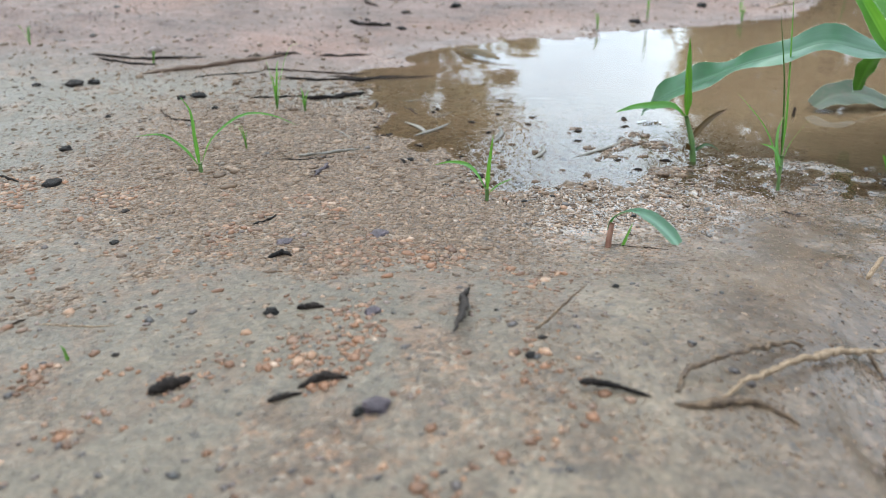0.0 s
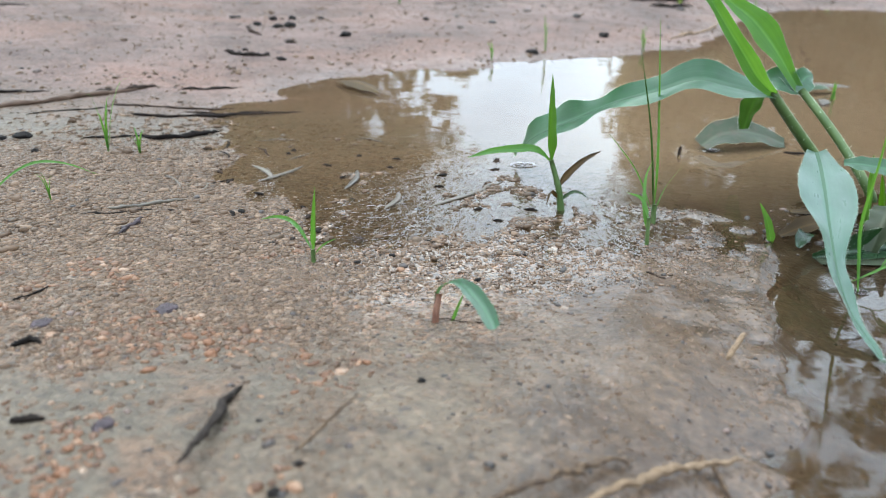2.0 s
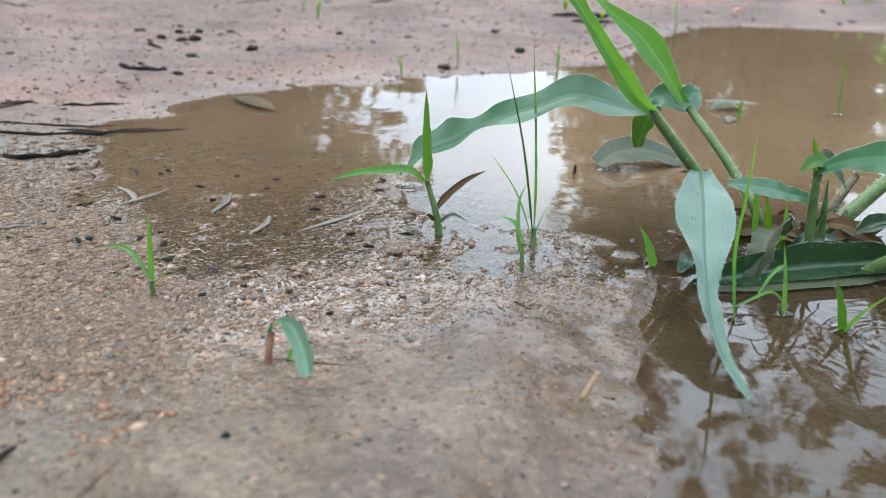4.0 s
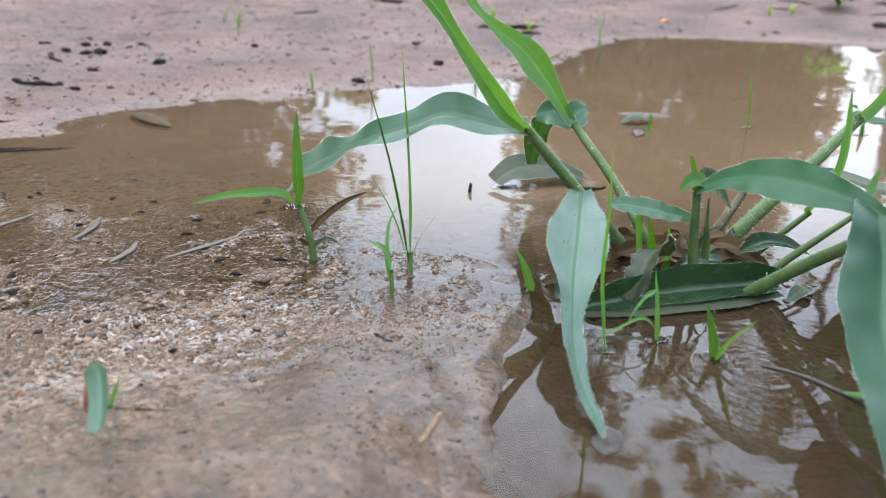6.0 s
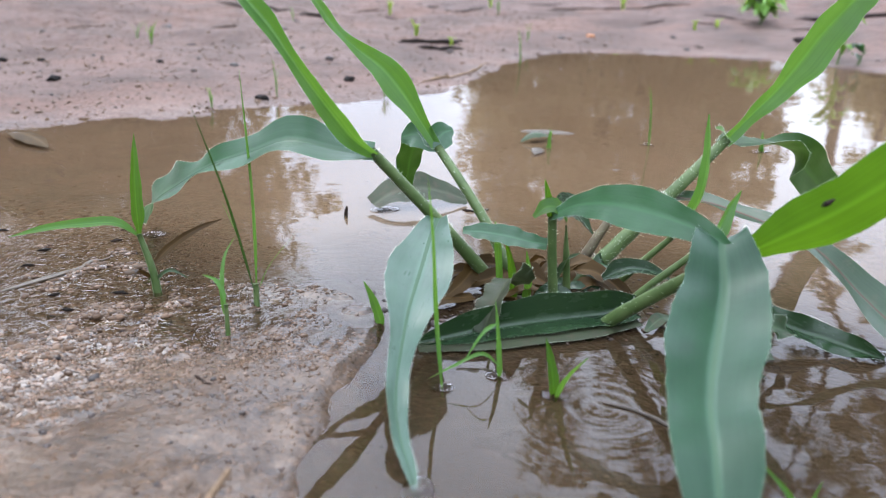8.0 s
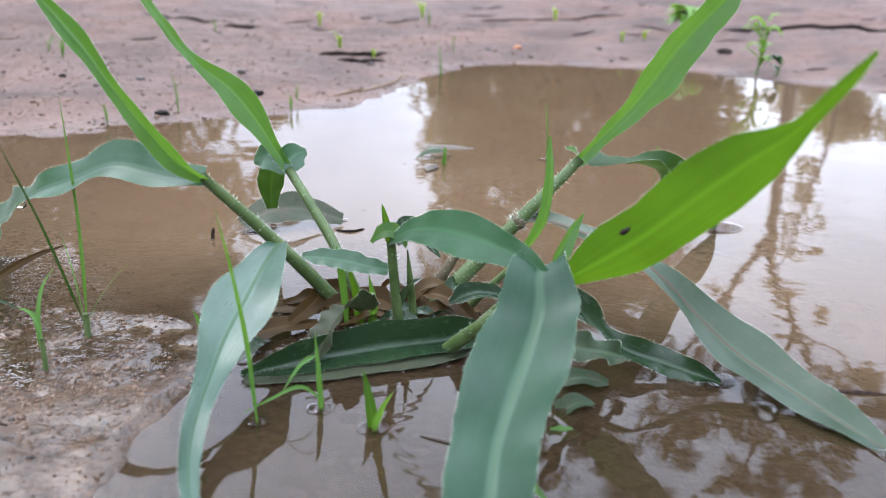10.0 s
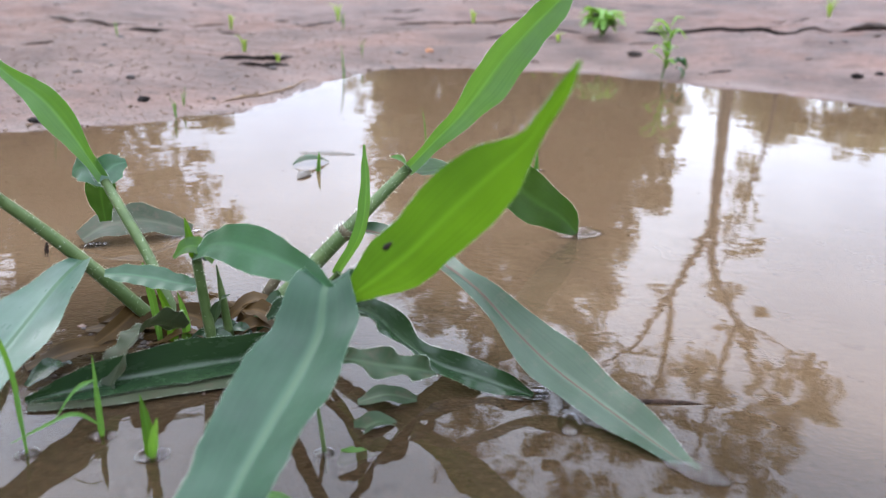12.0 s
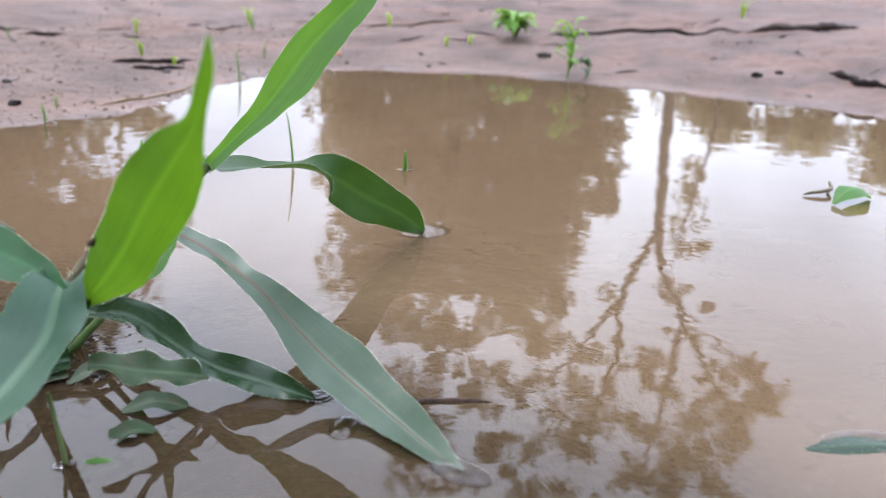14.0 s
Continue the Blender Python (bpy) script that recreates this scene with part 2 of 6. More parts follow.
LEAF_DARK = leaf_material("wet_old_leaf", (0.007, 0.018, 0.007), (0.015, 0.031, 0.012), (0.028, 0.055, 0.010), 0.12, 0.26, 0.0, 0.22)
LEAF_PALE = leaf_material("muddy_leaf", (0.016, 0.030, 0.013), (0.032, 0.050, 0.024), (0.05, 0.08, 0.03), 0.15, 0.45, 0.5, 0.12, (0.060, 0.042, 0.029))
LEAF_DUSTY = leaf_material("silted_leaf", (0.014, 0.029, 0.014), (0.030, 0.049, 0.028), (0.06, 0.13, 0.03), 0.22, 0.36, 0.42, 0.28, (0.062, 0.050, 0.034))
LEAF_DEAD = leaf_material("dead_leaf", (0.017, 0.010, 0.003), (0.054, 0.031, 0.009), (0.06, 0.032, 0.009), 0.2, 0.50, 0.3, 0.08, (0.030, 0.017, 0.006))
LEAF_SILTED = leaf_material("mud_coated_leaf", (0.016, 0.023, 0.011), (0.034, 0.038, 0.022), (0.04, 0.055, 0.02), 0.12, 0.42, 0.6, 0.10, (0.045, 0.032, 0.022))
RIB = leaf_material("pale_midrib", (0.016, 0.038, 0.018), (0.027, 0.054, 0.028), (0.04, 0.10, 0.03), 0.2, 0.45, 0.0, 0.15)
RIB_SILT = leaf_material("silted_midrib", (0.030, 0.024, 0.016), (0.060, 0.044, 0.030), (0.05, 0.05, 0.02), 0.2, 0.5, 0.5, 0.1, (0.040, 0.028, 0.018))
STEM = plain_material("green_stem", ((0.25, (0.026, 0.046, 0.011)), (0.55, (0.048, 0.074, 0.022)), (0.8, (0.072, 0.098, 0.036))), 120, 0.45, 0.25, 0.0006, spec=0.22)
STEM_RED = plain_material("reddish_stem", ((0.3, (0.077, 0.032, 0.020)), (0.7, (0.122, 0.059, 0.036))), 200, 0.4, 0.2, 0.0005)
STEM_OLD = plain_material("old_brown_stem", ((0.3, (0.034, 0.025, 0.013)), (0.6, (0.066, 0.054, 0.029)), (0.8, (0.092, 0.082, 0.047))), 150, 0.6, 0.4, 0.0008, spec=0.2)
HAIR = plain_material("leaf_hair", ((0.3, (0.30, 0.36, 0.26)), (0.7, (0.46, 0.50, 0.42))), 200, 0.5, 0.0, 0.0001)
CLOD = plain_material("dark_clod", ((0.3, (0.004, 0.0035, 0.003)), (0.55, (0.010, 0.008, 0.007)), (0.85, (0.034, 0.025, 0.020))), 300, 0.7, 0.8, 0.0012, thing=True, spec=0.06)
TWIG_DARK = plain_material("charred_twig", ((0.3, (0.005, 0.004, 0.0035)), (0.6, (0.014, 0.010, 0.008)), (0.85, (0.040, 0.025, 0.018))), 320, 0.75, 0.8, 0.001, thing=True, spec=0.05)
TWIG_TAN = plain_material("tan_root", ((0.34, (0.034, 0.020, 0.012)), (0.5, (0.105, 0.066, 0.037)), (0.66, (0.165, 0.110, 0.066))), 420, 0.65, 1.0, 0.0012, thing=True, spec=0.2)
BARK_BROWN = plain_material("brown_bark", ((0.25, (0.015, 0.009, 0.006)), (0.55, (0.042, 0.024, 0.015)), (0.8, (0.074, 0.047, 0.032))), 140, 0.55, 0.5, 0.001, thing=True, spec=0.15)
STRAW = plain_material("wet_straw", ((0.3, (0.026, 0.019, 0.012)), (0.6, (0.050, 0.039, 0.027)), (0.8, (0.084, 0.070, 0.052))), 260, 0.40, 0.3, 0.0006, thing=True, spec=0.25)
PURPLE = plain_material("purple_grit", ((0.3, (0.016, 0.012, 0.013)), (0.7, (0.046, 0.033, 0.036))), 260, 0.55, 0.8, 0.0012, spec=0.12)
GRIT = plain_material("sand_grain", ((0.05, (0.014, 0.008, 0.005)), (0.22, (0.036, 0.021, 0.012)), (0.42, (0.060, 0.036, 0.021)), (0.58, (0.047, 0.032, 0.021)), (0.80, (0.084, 0.053, 0.033)), (1.0, (0.130, 0.090, 0.062))), 400, 0.38, 0.2, 0.0003, island=True, spec=0.09)
GRIT_WET = plain_material("wet_sand_grain", ((0.05, (0.014, 0.008, 0.005)), (0.4, (0.052, 0.030, 0.017)), (0.8, (0.086, 0.053, 0.033)), (1.0, (0.150, 0.110, 0.080))), 400, 0.20, 0.2, 0.0003, island=True, spec=0.24)
CRUMB = plain_material("dark_crumb", ((0.1, (0.008, 0.007, 0.006)), (0.6, (0.034, 0.024, 0.020)), (1.0, (0.10, 0.065, 0.050))), 300, 0.55, 0.4, 0.0004, island=True, spec=0.25)
TREE_BARK = plain_material("tree_bark", ((0.3, (0.045, 0.034, 0.026)), (0.7, (0.112, 0.083, 0.064))), 6, 0.8, 0.6, 0.02)
TREE_LEAF = leaf_material("tree_leaf", (0.105, 0.092, 0.052), (0.150, 0.128, 0.080), (0.30, 0.25, 0.13), 0.5, 0.6)
BUSH_LEAF = leaf_material("bush_leaf", (0.060, 0.140, 0.018), (0.100, 0.200, 0.032), (0.18, 0.32, 0.03), 0.35, 0.45)
SPROUT_YELLOW = leaf_material("yellow_sprout_leaf", (0.13, 0.19, 0.024), (0.18, 0.25, 0.045), (0.24, 0.34, 0.03), 0.35, 0.45)


def clear_material(name):
    n = Nodes(name)
    fres = n.add("ShaderNodeFresnel", IOR=1.33)
    return n.done(n.blend(fres.outputs[0], n.add("ShaderNodeBsdfTransparent", color=(0.97, 0.96, 0.94, 1)).outputs[0], n.add("ShaderNodeBsdfGlossy", roughness=0.02).outputs[0]))


MENISCUS, DROP = clear_material("raised_water_rim"), clear_material("water_drop")
LEAF_ORANGE = plain_material("orange_dead_leaf", ((0.3, (0.20, 0.07, 0.02)), (0.7, (0.30, 0.12, 0.04))), 120, 0.6, 0.3, 0.001)
GRIT_ORANGE = plain_material("orange_grain", ((0.05, (0.026, 0.014, 0.008)), (0.3, (0.062, 0.030, 0.016)), (0.5, (0.098, 0.045, 0.022)), (0.7, (0.070, 0.044, 0.030)), (0.85, (0.125, 0.066, 0.036)), (1.0, (0.205, 0.150, 0.110))), 400, 0.45, 0.3, 0.0003, island=True, spec=0.14)
# ---- the lie of the land ----
SHORE = np.array([(0.10, 0.12), (0.135, 0.20), (0.158, 0.234), (0.180, 0.257), (0.192, 0.285), (0.196, 0.32), (0.204, 0.35), (0.214, 0.378),
                  (0.228, 0.405), (0.236, 0.436), (0.215, 0.456), (0.170, 0.470), (0.125, 0.470), (0.085, 0.466), (0.030, 0.482), (-0.040, 0.528),
                  (-0.080, 0.59), (-0.080, 0.64), (-0.061, 0.682), (-0.034, 0.731), (-0.007, 0.769), (0.063, 0.834), (0.157, 0.848), (0.241, 0.880), (0.30, 0.889),
                  (0.340, 0.914), (0.395, 0.947), (0.46, 1.05), (0.50, 1.128), (0.545, 1.165), (0.60, 1.205), (0.677, 1.231), (0.83, 1.19), (0.90, 1.165),
                  (0.96, 1.096), (1.064, 0.985), (1.142, 0.867), (1.197, 0.777), (1.28, 0.58), (1.33, 0.3), (1.25, 0.0), (0.9, -0.2), (0.4, -0.25), (0.15, -0.1)])


def lattice(ix, iy, seed):
    k = np.sin(ix * 127.1 + iy * 311.7 + seed * 74.7) * 43758.5453
    return k - np.floor(k)


def rough(x, y, size, seed=0, octaves=3):
    """Smooth value noise about 0, from -1 to 1, with lumps of the given size in metres."""
    total, amp, norm = 0.0, 1.0, 0.0
    for o in range(octaves):
        u, v = x / size + 17.3 * o, y / size - 9.1 * o
        iu, iv = np.floor(u), np.floor(v)
        fu, fv = u - iu, v - iv
        fu, fv = fu * fu * (3 - 2 * fu), fv * fv * (3 - 2 * fv)
        a, b = lattice(iu, iv, seed + o), lattice(iu + 1, iv, seed + o)
        c, d = lattice(iu, iv + 1, seed + o), lattice(iu + 1, iv + 1, seed + o)
        total = total + amp * ((a + (b - a) * fu) * (1 - fv) + (c + (d - c) * fu) * fv)
        norm, amp, size = norm + amp, amp * 0.5, size * 0.5
    return 2 * total / norm - 1


def ease(a, b, x):
    k = np.clip((x - a) / (b - a), 0, 1)
    return k * k * (3 - 2 * k)


def from_shore(x, y):
    """Distance from the water's edge: positive on land, negative in the puddle."""
    x = x + 0.008 * rough(x, y, 0.04, 3, 3)
    y = y + 0.008 * rough(x, y, 0.04, 8, 3)
    best, inside = np.full(np.shape(x), 1e9), np.zeros(np.shape(x), bool)
    for (ax, ay), (bx, by) in zip(SHORE, np.roll(SHORE, -1, axis=0)):
        dx, dy = bx - ax, by - ay
        k = np.clip(((x - ax) * dx + (y - ay) * dy) / (dx * dx + dy * dy), 0, 1)
        best = np.minimum(best, (x - ax - k * dx) ** 2 + (y - ay - k * dy) ** 2)
        if dy:
            inside ^= ((ay > y) != (by > y)) & (x < ax + (y - ay) * dx / dy)
    return np.where(inside, -1, 1) * np.sqrt(best)


def film_at(x, y):
    """The flat stretch of grit that a film of water half covers."""
    lobe = np.hypot((x - 0.095) / 0.135, (y - 0.440) / 0.125)
    return ease(1.0, 0.5, lobe + 0.25 * rough(x, y, 0.05, 71, 2))


def height(x, y):
    x, y = np.asarray(x, float), np.asarray(y, float)
    d = from_shore(x, y)
    far = ease(0.5, 0.75, y + 0.15 * x)
    near = 0.0012 + 0.0035 * ease(0.43, 0.34, y) + 0.0035 * ease(0.12, 0.18, x) * ease(0.46, 0.42, y) + 0.018 * ease(0.36, 0.20, y) * ease(-0.15, 0.05, x) + 0.006 * ease(0.04, -0.14, x)
    bank = 0.004 + 0.006 * ease(0.0, 0.14, d) + 0.022 * np.clip(d, 0, 3) + 0.035 * np.clip(x - 0.5, 0, 1) * ease(0.05, 0.4, d)
    bank = bank + (0.020 * rough(x, y * 2.4, 0.30, 21, 4) + 0.009 * rough(x, y * 1.4, 0.07, 22, 4)) * ease(0.04, 0.35, d) * ease(4, 1.5, d)
    land = (near * (1 - far) + bank * far) * (1 - np.exp(-np.clip(d, 0, 9) / (0.030 + 0.008 * ease(0.30, 0.42, y))))
    shallow = 0.15 + 0.85 * np.maximum(ease(0.12, 0.24, x), 0.45 * ease(0.60, 0.80, y))
    bed = -0.011 * shallow * (1 - np.exp(np.clip(d, -9, 0) / (0.035 + 0.03 * ease(0.2, 0.1, x))))
    fine = 0.0012 * rough(x, y, 0.022, 5, 3) + 0.0012 * rough(x, y, 0.10, 6, 2)
    apron = ease(0.060, 0.006, d) * ease(0.11, 0.16, x) * ease(0.47, 0.44, y)
    land = land * (1 - 0.78 * apron) + apron * (0.0014 * rough(x, y, 0.011, 79, 2) + 0.0012 * rough(x, y, 0.03, 80, 2))
    z = np.where(d > 0, land, bed) + fine * ease(-0.08, 0.0, d) + 0.0015 * rough(x, y, 0.04, 7, 2) * ease(0, -0.06, d)
    z = z + 0.0014 * rough(x, y, 0.032, 75, 3) * ease(0.06, 0.01, np.abs(d)) * ease(0.5, 0.42, y)
    flats = ease(0.02, -0.03, d) * ease(0.16, 0.08, x) * ease(0.72, 0.58, y)
    z = z + flats * (0.0010 * rough(x, y, 0.016, 76, 3) + 0.0009 * rough(x, y, 0.05, 77, 2))
    film = film_at(x, y)
    z = z * (1 - 0.9 * film) + 0.9 * film * (-0.0008 + 0.0038 * ease(0.45, 0.33, y) + 0.0017 * rough(x, y, 0.008, 72, 2) + 0.0011 * rough(x, y, 0.022, 78, 2) + 0.0010 * rough(x, y, 0.06, 73, 2))
    rim = ease(0.05, 0.0, np.abs(d)) * far
    z = z + rim * (0.0022 * rough(x, y, 0.03, 74, 3))
    return z + 0.0005 * np.tanh(z / 0.0002)


# ---- mesh helpers ----
def thing(name, at, label, category, group="", kind=""):
    ob = new(name)
    ob.empty_display_size = 0.01
    ob.location = at
    return tagged(ob, label, category, group, kind)


def mesh_of(name, verts, faces, material, uvs=None, smooth=True):
    me = bpy.data.meshes.new(name)
    me.from_pydata([tuple(map(float, v)) for v in verts], [], [tuple(map(int, f)) for f in faces])
    if uvs is not None:
        layer = me.uv_layers.new(name="UVMap")
        idx = np.zeros(len(me.loops), np.int32)
        me.loops.foreach_get("vertex_index", idx)
        layer.data.foreach_set("uv", np.asarray(uvs, np.float32)[idx].ravel())
    me.polygons.foreach_set("use_smooth", [smooth] * len(me.polygons))
    me.materials.append(material)
    me.update()
    return me


def part(name, mesh, parent, label="", kind=""):
    """Links a mesh whose points are world places, as a part under a thing or under a part."""
    ob = new(name, mesh)
    if parent is not None:
        ob.parent = parent
        if parent.type == "EMPTY":
            ob.matrix_parent_inverse = Matrix.Translation(-parent.location)
    return tagged(ob, label, "", "", kind)


def lone(name, mesh, at, label, category, group="", kind="", rot=(0, 0, 0)):
    """Links a mesh with points about its own origin as a thing of one piece."""
    ob = new(name, mesh)
    ob.location, ob.rotation_euler = at, rot
    return tagged(ob, label, category, group, kind)


def spline(points, n):
    """n places evenly along a smooth curve through the points."""
    p = np.asarray(points, float)
    if len(p) == 2:
        return p[0] + (p[1] - p[0]) * np.linspace(0, 1, n)[:, None]
    q = np.vstack([2 * p[0] - p[1], p, 2 * p[-1] - p[-2]])
    out = []
    for i in range(1, len(q) - 2):
        for u in np.linspace(0, 1, 16, endpoint=False):
            a, b, c, d = q[i - 1], q[i], q[i + 1], q[i + 2]
            out.append(0.5 * (2 * b + (c - a) * u + (2 * a - 5 * b + 4 * c - d) * u ** 2 + (3 * b - a - 3 * c + d) * u ** 3))
    out = np.array(out + [p[-1]])
    s = np.r_[0, np.cumsum(np.linalg.norm(np.diff(out, axis=0), axis=1))]
    k = np.linspace(0, s[-1], n)
    return np.stack([np.interp(k, s, out[:, i]) for i in range(3)], 1)


def unit(v):
    return v / np.maximum(np.linalg.norm(v, axis=-1, keepdims=True), 1e-9)


def tube_data(points, radii, n=14, sides=8, knobbly=0.0, rng=None):
    """A closed tube along a curve; radii run evenly from start to end."""
    c = spline(points, n)
    r = np.interp(np.linspace(0, 1, n), np.linspace(0, 1, len(radii)), radii)
    t = unit(np.gradient(c, axis=0))
    up = np.array([0.0, 0.0, 1.0]) if abs(t[:, 2]).mean() < 0.8 else np.array([0.0, 1.0, 0.0])
    a = unit(np.cross(t, up))
    b = np.cross(t, a)
    verts, faces = [], []
    for i in range(n):
        for k in range(sides):
            w = 2 * np.pi * k / sides
            rr = r[i] * (1 + (knobbly * rng.uniform(-1, 1) if rng is not None else 0))
            verts.append(c[i] + rr * (np.cos(w) * a[i] + np.sin(w) * b[i]))
    for i in range(n - 1):
        for k in range(sides):
            j = (k + 1) % sides
            faces.append((i * sides + k, i * sides + j, (i + 1) * sides + j, (i + 1) * sides + k))
    faces.append(tuple(range(sides)))
    faces.append(tuple((n - 1) * sides + k for k in reversed(range(sides))))
    return verts, faces


def tube(name, points, radii, material, n=14, sides=8, knobbly=0.0, rng=None):
    return mesh_of(name, *tube_data(points, radii, n, sides, knobbly, rng), material)


RNG = np.random.default_rng(7)


def hairs(name, roots, ways, length, width, material=None):
    """Fine bristles: a thin three-sided spike each."""
    verts, faces = [], []
    for o, w in zip(roots, ways):
        w = unit(w + RNG.normal(0, 0.25, 3))
        ln = length * RNG.uniform(0.5, 1.3)
        s = unit(np.cross(w, RNG.normal(0, 1, 3))) * width
        s2 = np.cross(w, s)
        k = len(verts)
        verts += [o + s, o - 0.5 * s + 0.86 * s2, o - 0.5 * s - 0.86 * s2, o + w * ln]
        faces += [(k, k + 1, k + 3), (k + 1, k + 2, k + 3), (k + 2, k, k + 3)]
    return mesh_of(name, verts, faces, material or HAIR)


def blade(name, points, width, side, material, parent, fold=18, profile=None, side2=None, twist=(0.1, 0.75), wave=0.0, waves=5.0, fringe=0.0, rib=None, label="", n=26, m=8, curl=0.0):
    """A grass blade along its midrib. side: the way across it (side2: at its tip); fold: how far both halves lift, in degrees;
    profile: its relative widths from base to tip; wave: the rise of its rippled margin; fringe: length of the bristles on it."""
    c = spline(points, n)
    v = np.linspace(0, 1, n)
    t = unit(np.gradient(c, axis=0))
    s0 = np.asarray(side, float)
    s1 = np.asarray(side2 if side2 is not None else side, float)
    e = ease(*twist, v)[:, None]
    s = s0 * (1 - e) + s1 * e
    s = unit(s - t * (s * t).sum(1, keepdims=True))
    nn = np.cross(s, t)
    nn = np.where((nn[:, 2:3].mean() < 0), -nn, nn)
    if profile is None:
        w = (0.30 + 0.70 * ease(0.0, 0.22, v)) * (1 - v ** 2.4) ** 0.9
    else:
        w = np.interp(v, np.linspace(0, 1, len(profile)), profile)
        w = np.convolve(np.r_[w[0], w, w[-1]], [0.25, 0.5, 0.25], "valid")
    w = np.maximum(w, 0.02) * width / 2 * (1 + 0.06 * np.sin(v * RNG.uniform(14, 24) + RNG.uniform(0, 6)) + RNG.normal(0, 0.012, n))
    f = radians(fold)
    ph = RNG.uniform(0, 6)
    verts, uvs, faces = [], [], []
    for i in range(n):
        for k in range(m + 1):
            u = 2 * k / m - 1
            a = abs(u)
            lift = a * np.sin(f) - curl * a * a
            rip = wave * a ** 2 * np.sin(v[i] * waves * 2 * np.pi + ph + (1.3 if u > 0 else 0)) * min(1.0, w[i] / (0.3 * width / 2))
            verts.append(c[i] + s[i] * (u * np.cos(f) * w[i]) + nn[i] * (lift * w[i] + rip))
            uvs.append(((u + 1) / 2, v[i]))
    for i in range(n - 1):
        for k in range(m):
            q = i * (m + 1) + k
            faces.append((q, q + 1, q + m + 2, q + m + 1))
    ob = part(name, mesh_of(name, verts, faces, material, uvs), parent, label)
    if rib is not None:
        rv, rf = [], []
        for i in range(n):
            rw = 0.0009 * (width / 0.024) * (1 - 0.8 * v[i])
            for du, dn in ((-1, 0.00005), (-0.4, 0.00018), (0.4, 0.00018), (1, 0.00005)):
                rv.append(c[i] + s[i] * du * rw + nn[i] * (dn + abs(du) * rw * np.sin(f)))
        for i in range(n - 1):
            for k in range(3):
                q = i * 4 + k
                rf.append((q, q + 1, q + 5, q + 4))
        part("midrib", mesh_of("midrib", rv, rf, rib), ob, "pale midrib")
    if fringe:
        va = np.array(verts).reshape(n, m + 1, 3)
        roots, ways = [], []
        for edge, sgn in ((0, -1), (m, 1)):
            ln = np.linalg.norm(np.diff(va[:, edge], axis=0), axis=1).sum()
            fine = spline(va[:, edge], max(8, int(ln / 0.0009)))
            idx = np.clip((np.linspace(0, 1, len(fine)) * (n - 1)).astype(int), 0, n - 1)
            for p, i in zip(fine, idx):
                if RNG.random() < 0.85:
                    roots.append(p)
                    ways.append(s[i] * sgn + 0.5 * nn[i] + 0.35 * t[i])
        part("hair_fringe", hairs("hair_fringe", roots, ways, 0.85 * fringe, 0.00008), ob, "fine pale hairs along the margin")
    return ob


def stem(name, points, radii, parent, material=None, bristle=0.0, count=0, label="", n=16, sides=10):
    radii = [0.86 * r for r in radii]
    ob = part(name, tube(name, points, radii, material or STEM, n, sides), parent, label)
    if bristle:
        c = spline(points, 60)
        t = unit(np.gradient(c, axis=0))
        roots, ways = [], []
        for _ in range(int(1.6 * count)):
            i = RNG.integers(0, 60)
            w = np.cross(t[i], RNG.normal(0, 1, 3))
            w = unit(w)
            roots.append(c[i] + w * np.interp(i / 59, np.linspace(0, 1, len(radii)), radii) * 0.95)
            ways.append(w + 0.4 * t[i])
        part("bristles", hairs("bristles", roots, ways, 0.95 * bristle, 0.00008), ob, "fine pale bristles")
    return ob


# ---- ground: one sheet of wet sandy mud to the horizon ----
def spread(start, stop, step, reach, growth=1.16):
    """Even places from start to stop, then ever wider ones out to the reach on both sides."""
    mid = list(np.arange(start, stop + step / 2, step))
    lo, hi, d = [], [], step
    a, b = mid[0], mid[-1]
    while b < reach:
        d *= growth
        a, b = a - d, b + d
        lo.append(a)
        hi.append(b)
    return np.array(lo[::-1] + mid + hi)


def graded(stretches, reach, growth=1.16):
    """Like spread, with several even stretches of different steps: (from, to, step)."""
    mid = []
    for a, b, st in stretches:
        mid += list(np.arange(a, b - st / 2, st))
    mid.append(stretches[-1][1])
    lo, hi, dl, dh = [], [], stretches[0][2], stretches[-1][2]
    a, b = mid[0], mid[-1]
    while a > -reach:
        dl *= growth
        a -= dl
        lo.append(a)
    while b < reach:
        dh *= growth
        b += dh
        hi.append(b)
    return np.array(lo[::-1] + mid + hi)


def sheet(name, xs, ys, zfun, material, keep=None):
    gx, gy = np.meshgrid(xs, ys)
    z = zfun(gx, gy)
    co = np.stack([gx, gy, z], -1).reshape(-1, 3)
    nx, ny = len(xs), len(ys)
    i, j = np.meshgrid(np.arange(nx - 1), np.arange(ny - 1))
    q = (j * nx + i).ravel()
    quads = np.stack([q, q + 1, q + nx + 1, q + nx], 1)
    if keep is not None:
        ok = keep(gx, gy).ravel()
        quads = quads[ok[quads].any(1)]
        used = np.unique(quads)
        remap = np.zeros(len(co), np.int64)
        remap[used] = np.arange(len(used))
        co, quads = co[used], remap[quads]
    me = bpy.data.meshes.new(name)
    me.vertices.add(len(co))
    me.vertices.foreach_set("co", co.astype(np.float32).ravel())
    me.loops.add(quads.size)
    me.loops.foreach_set("vertex_index", quads.astype(np.int32).ravel())
    me.polygons.add(len(quads))
    me.polygons.foreach_set("loop_start", np.arange(0, quads.size, 4, dtype=np.int32))
    me.polygons.foreach_set("use_smooth", np.ones(len(quads), bool))
    me.update(calc_edges=True)
    me.validate()
    me.materials.append(material)
    return me, co


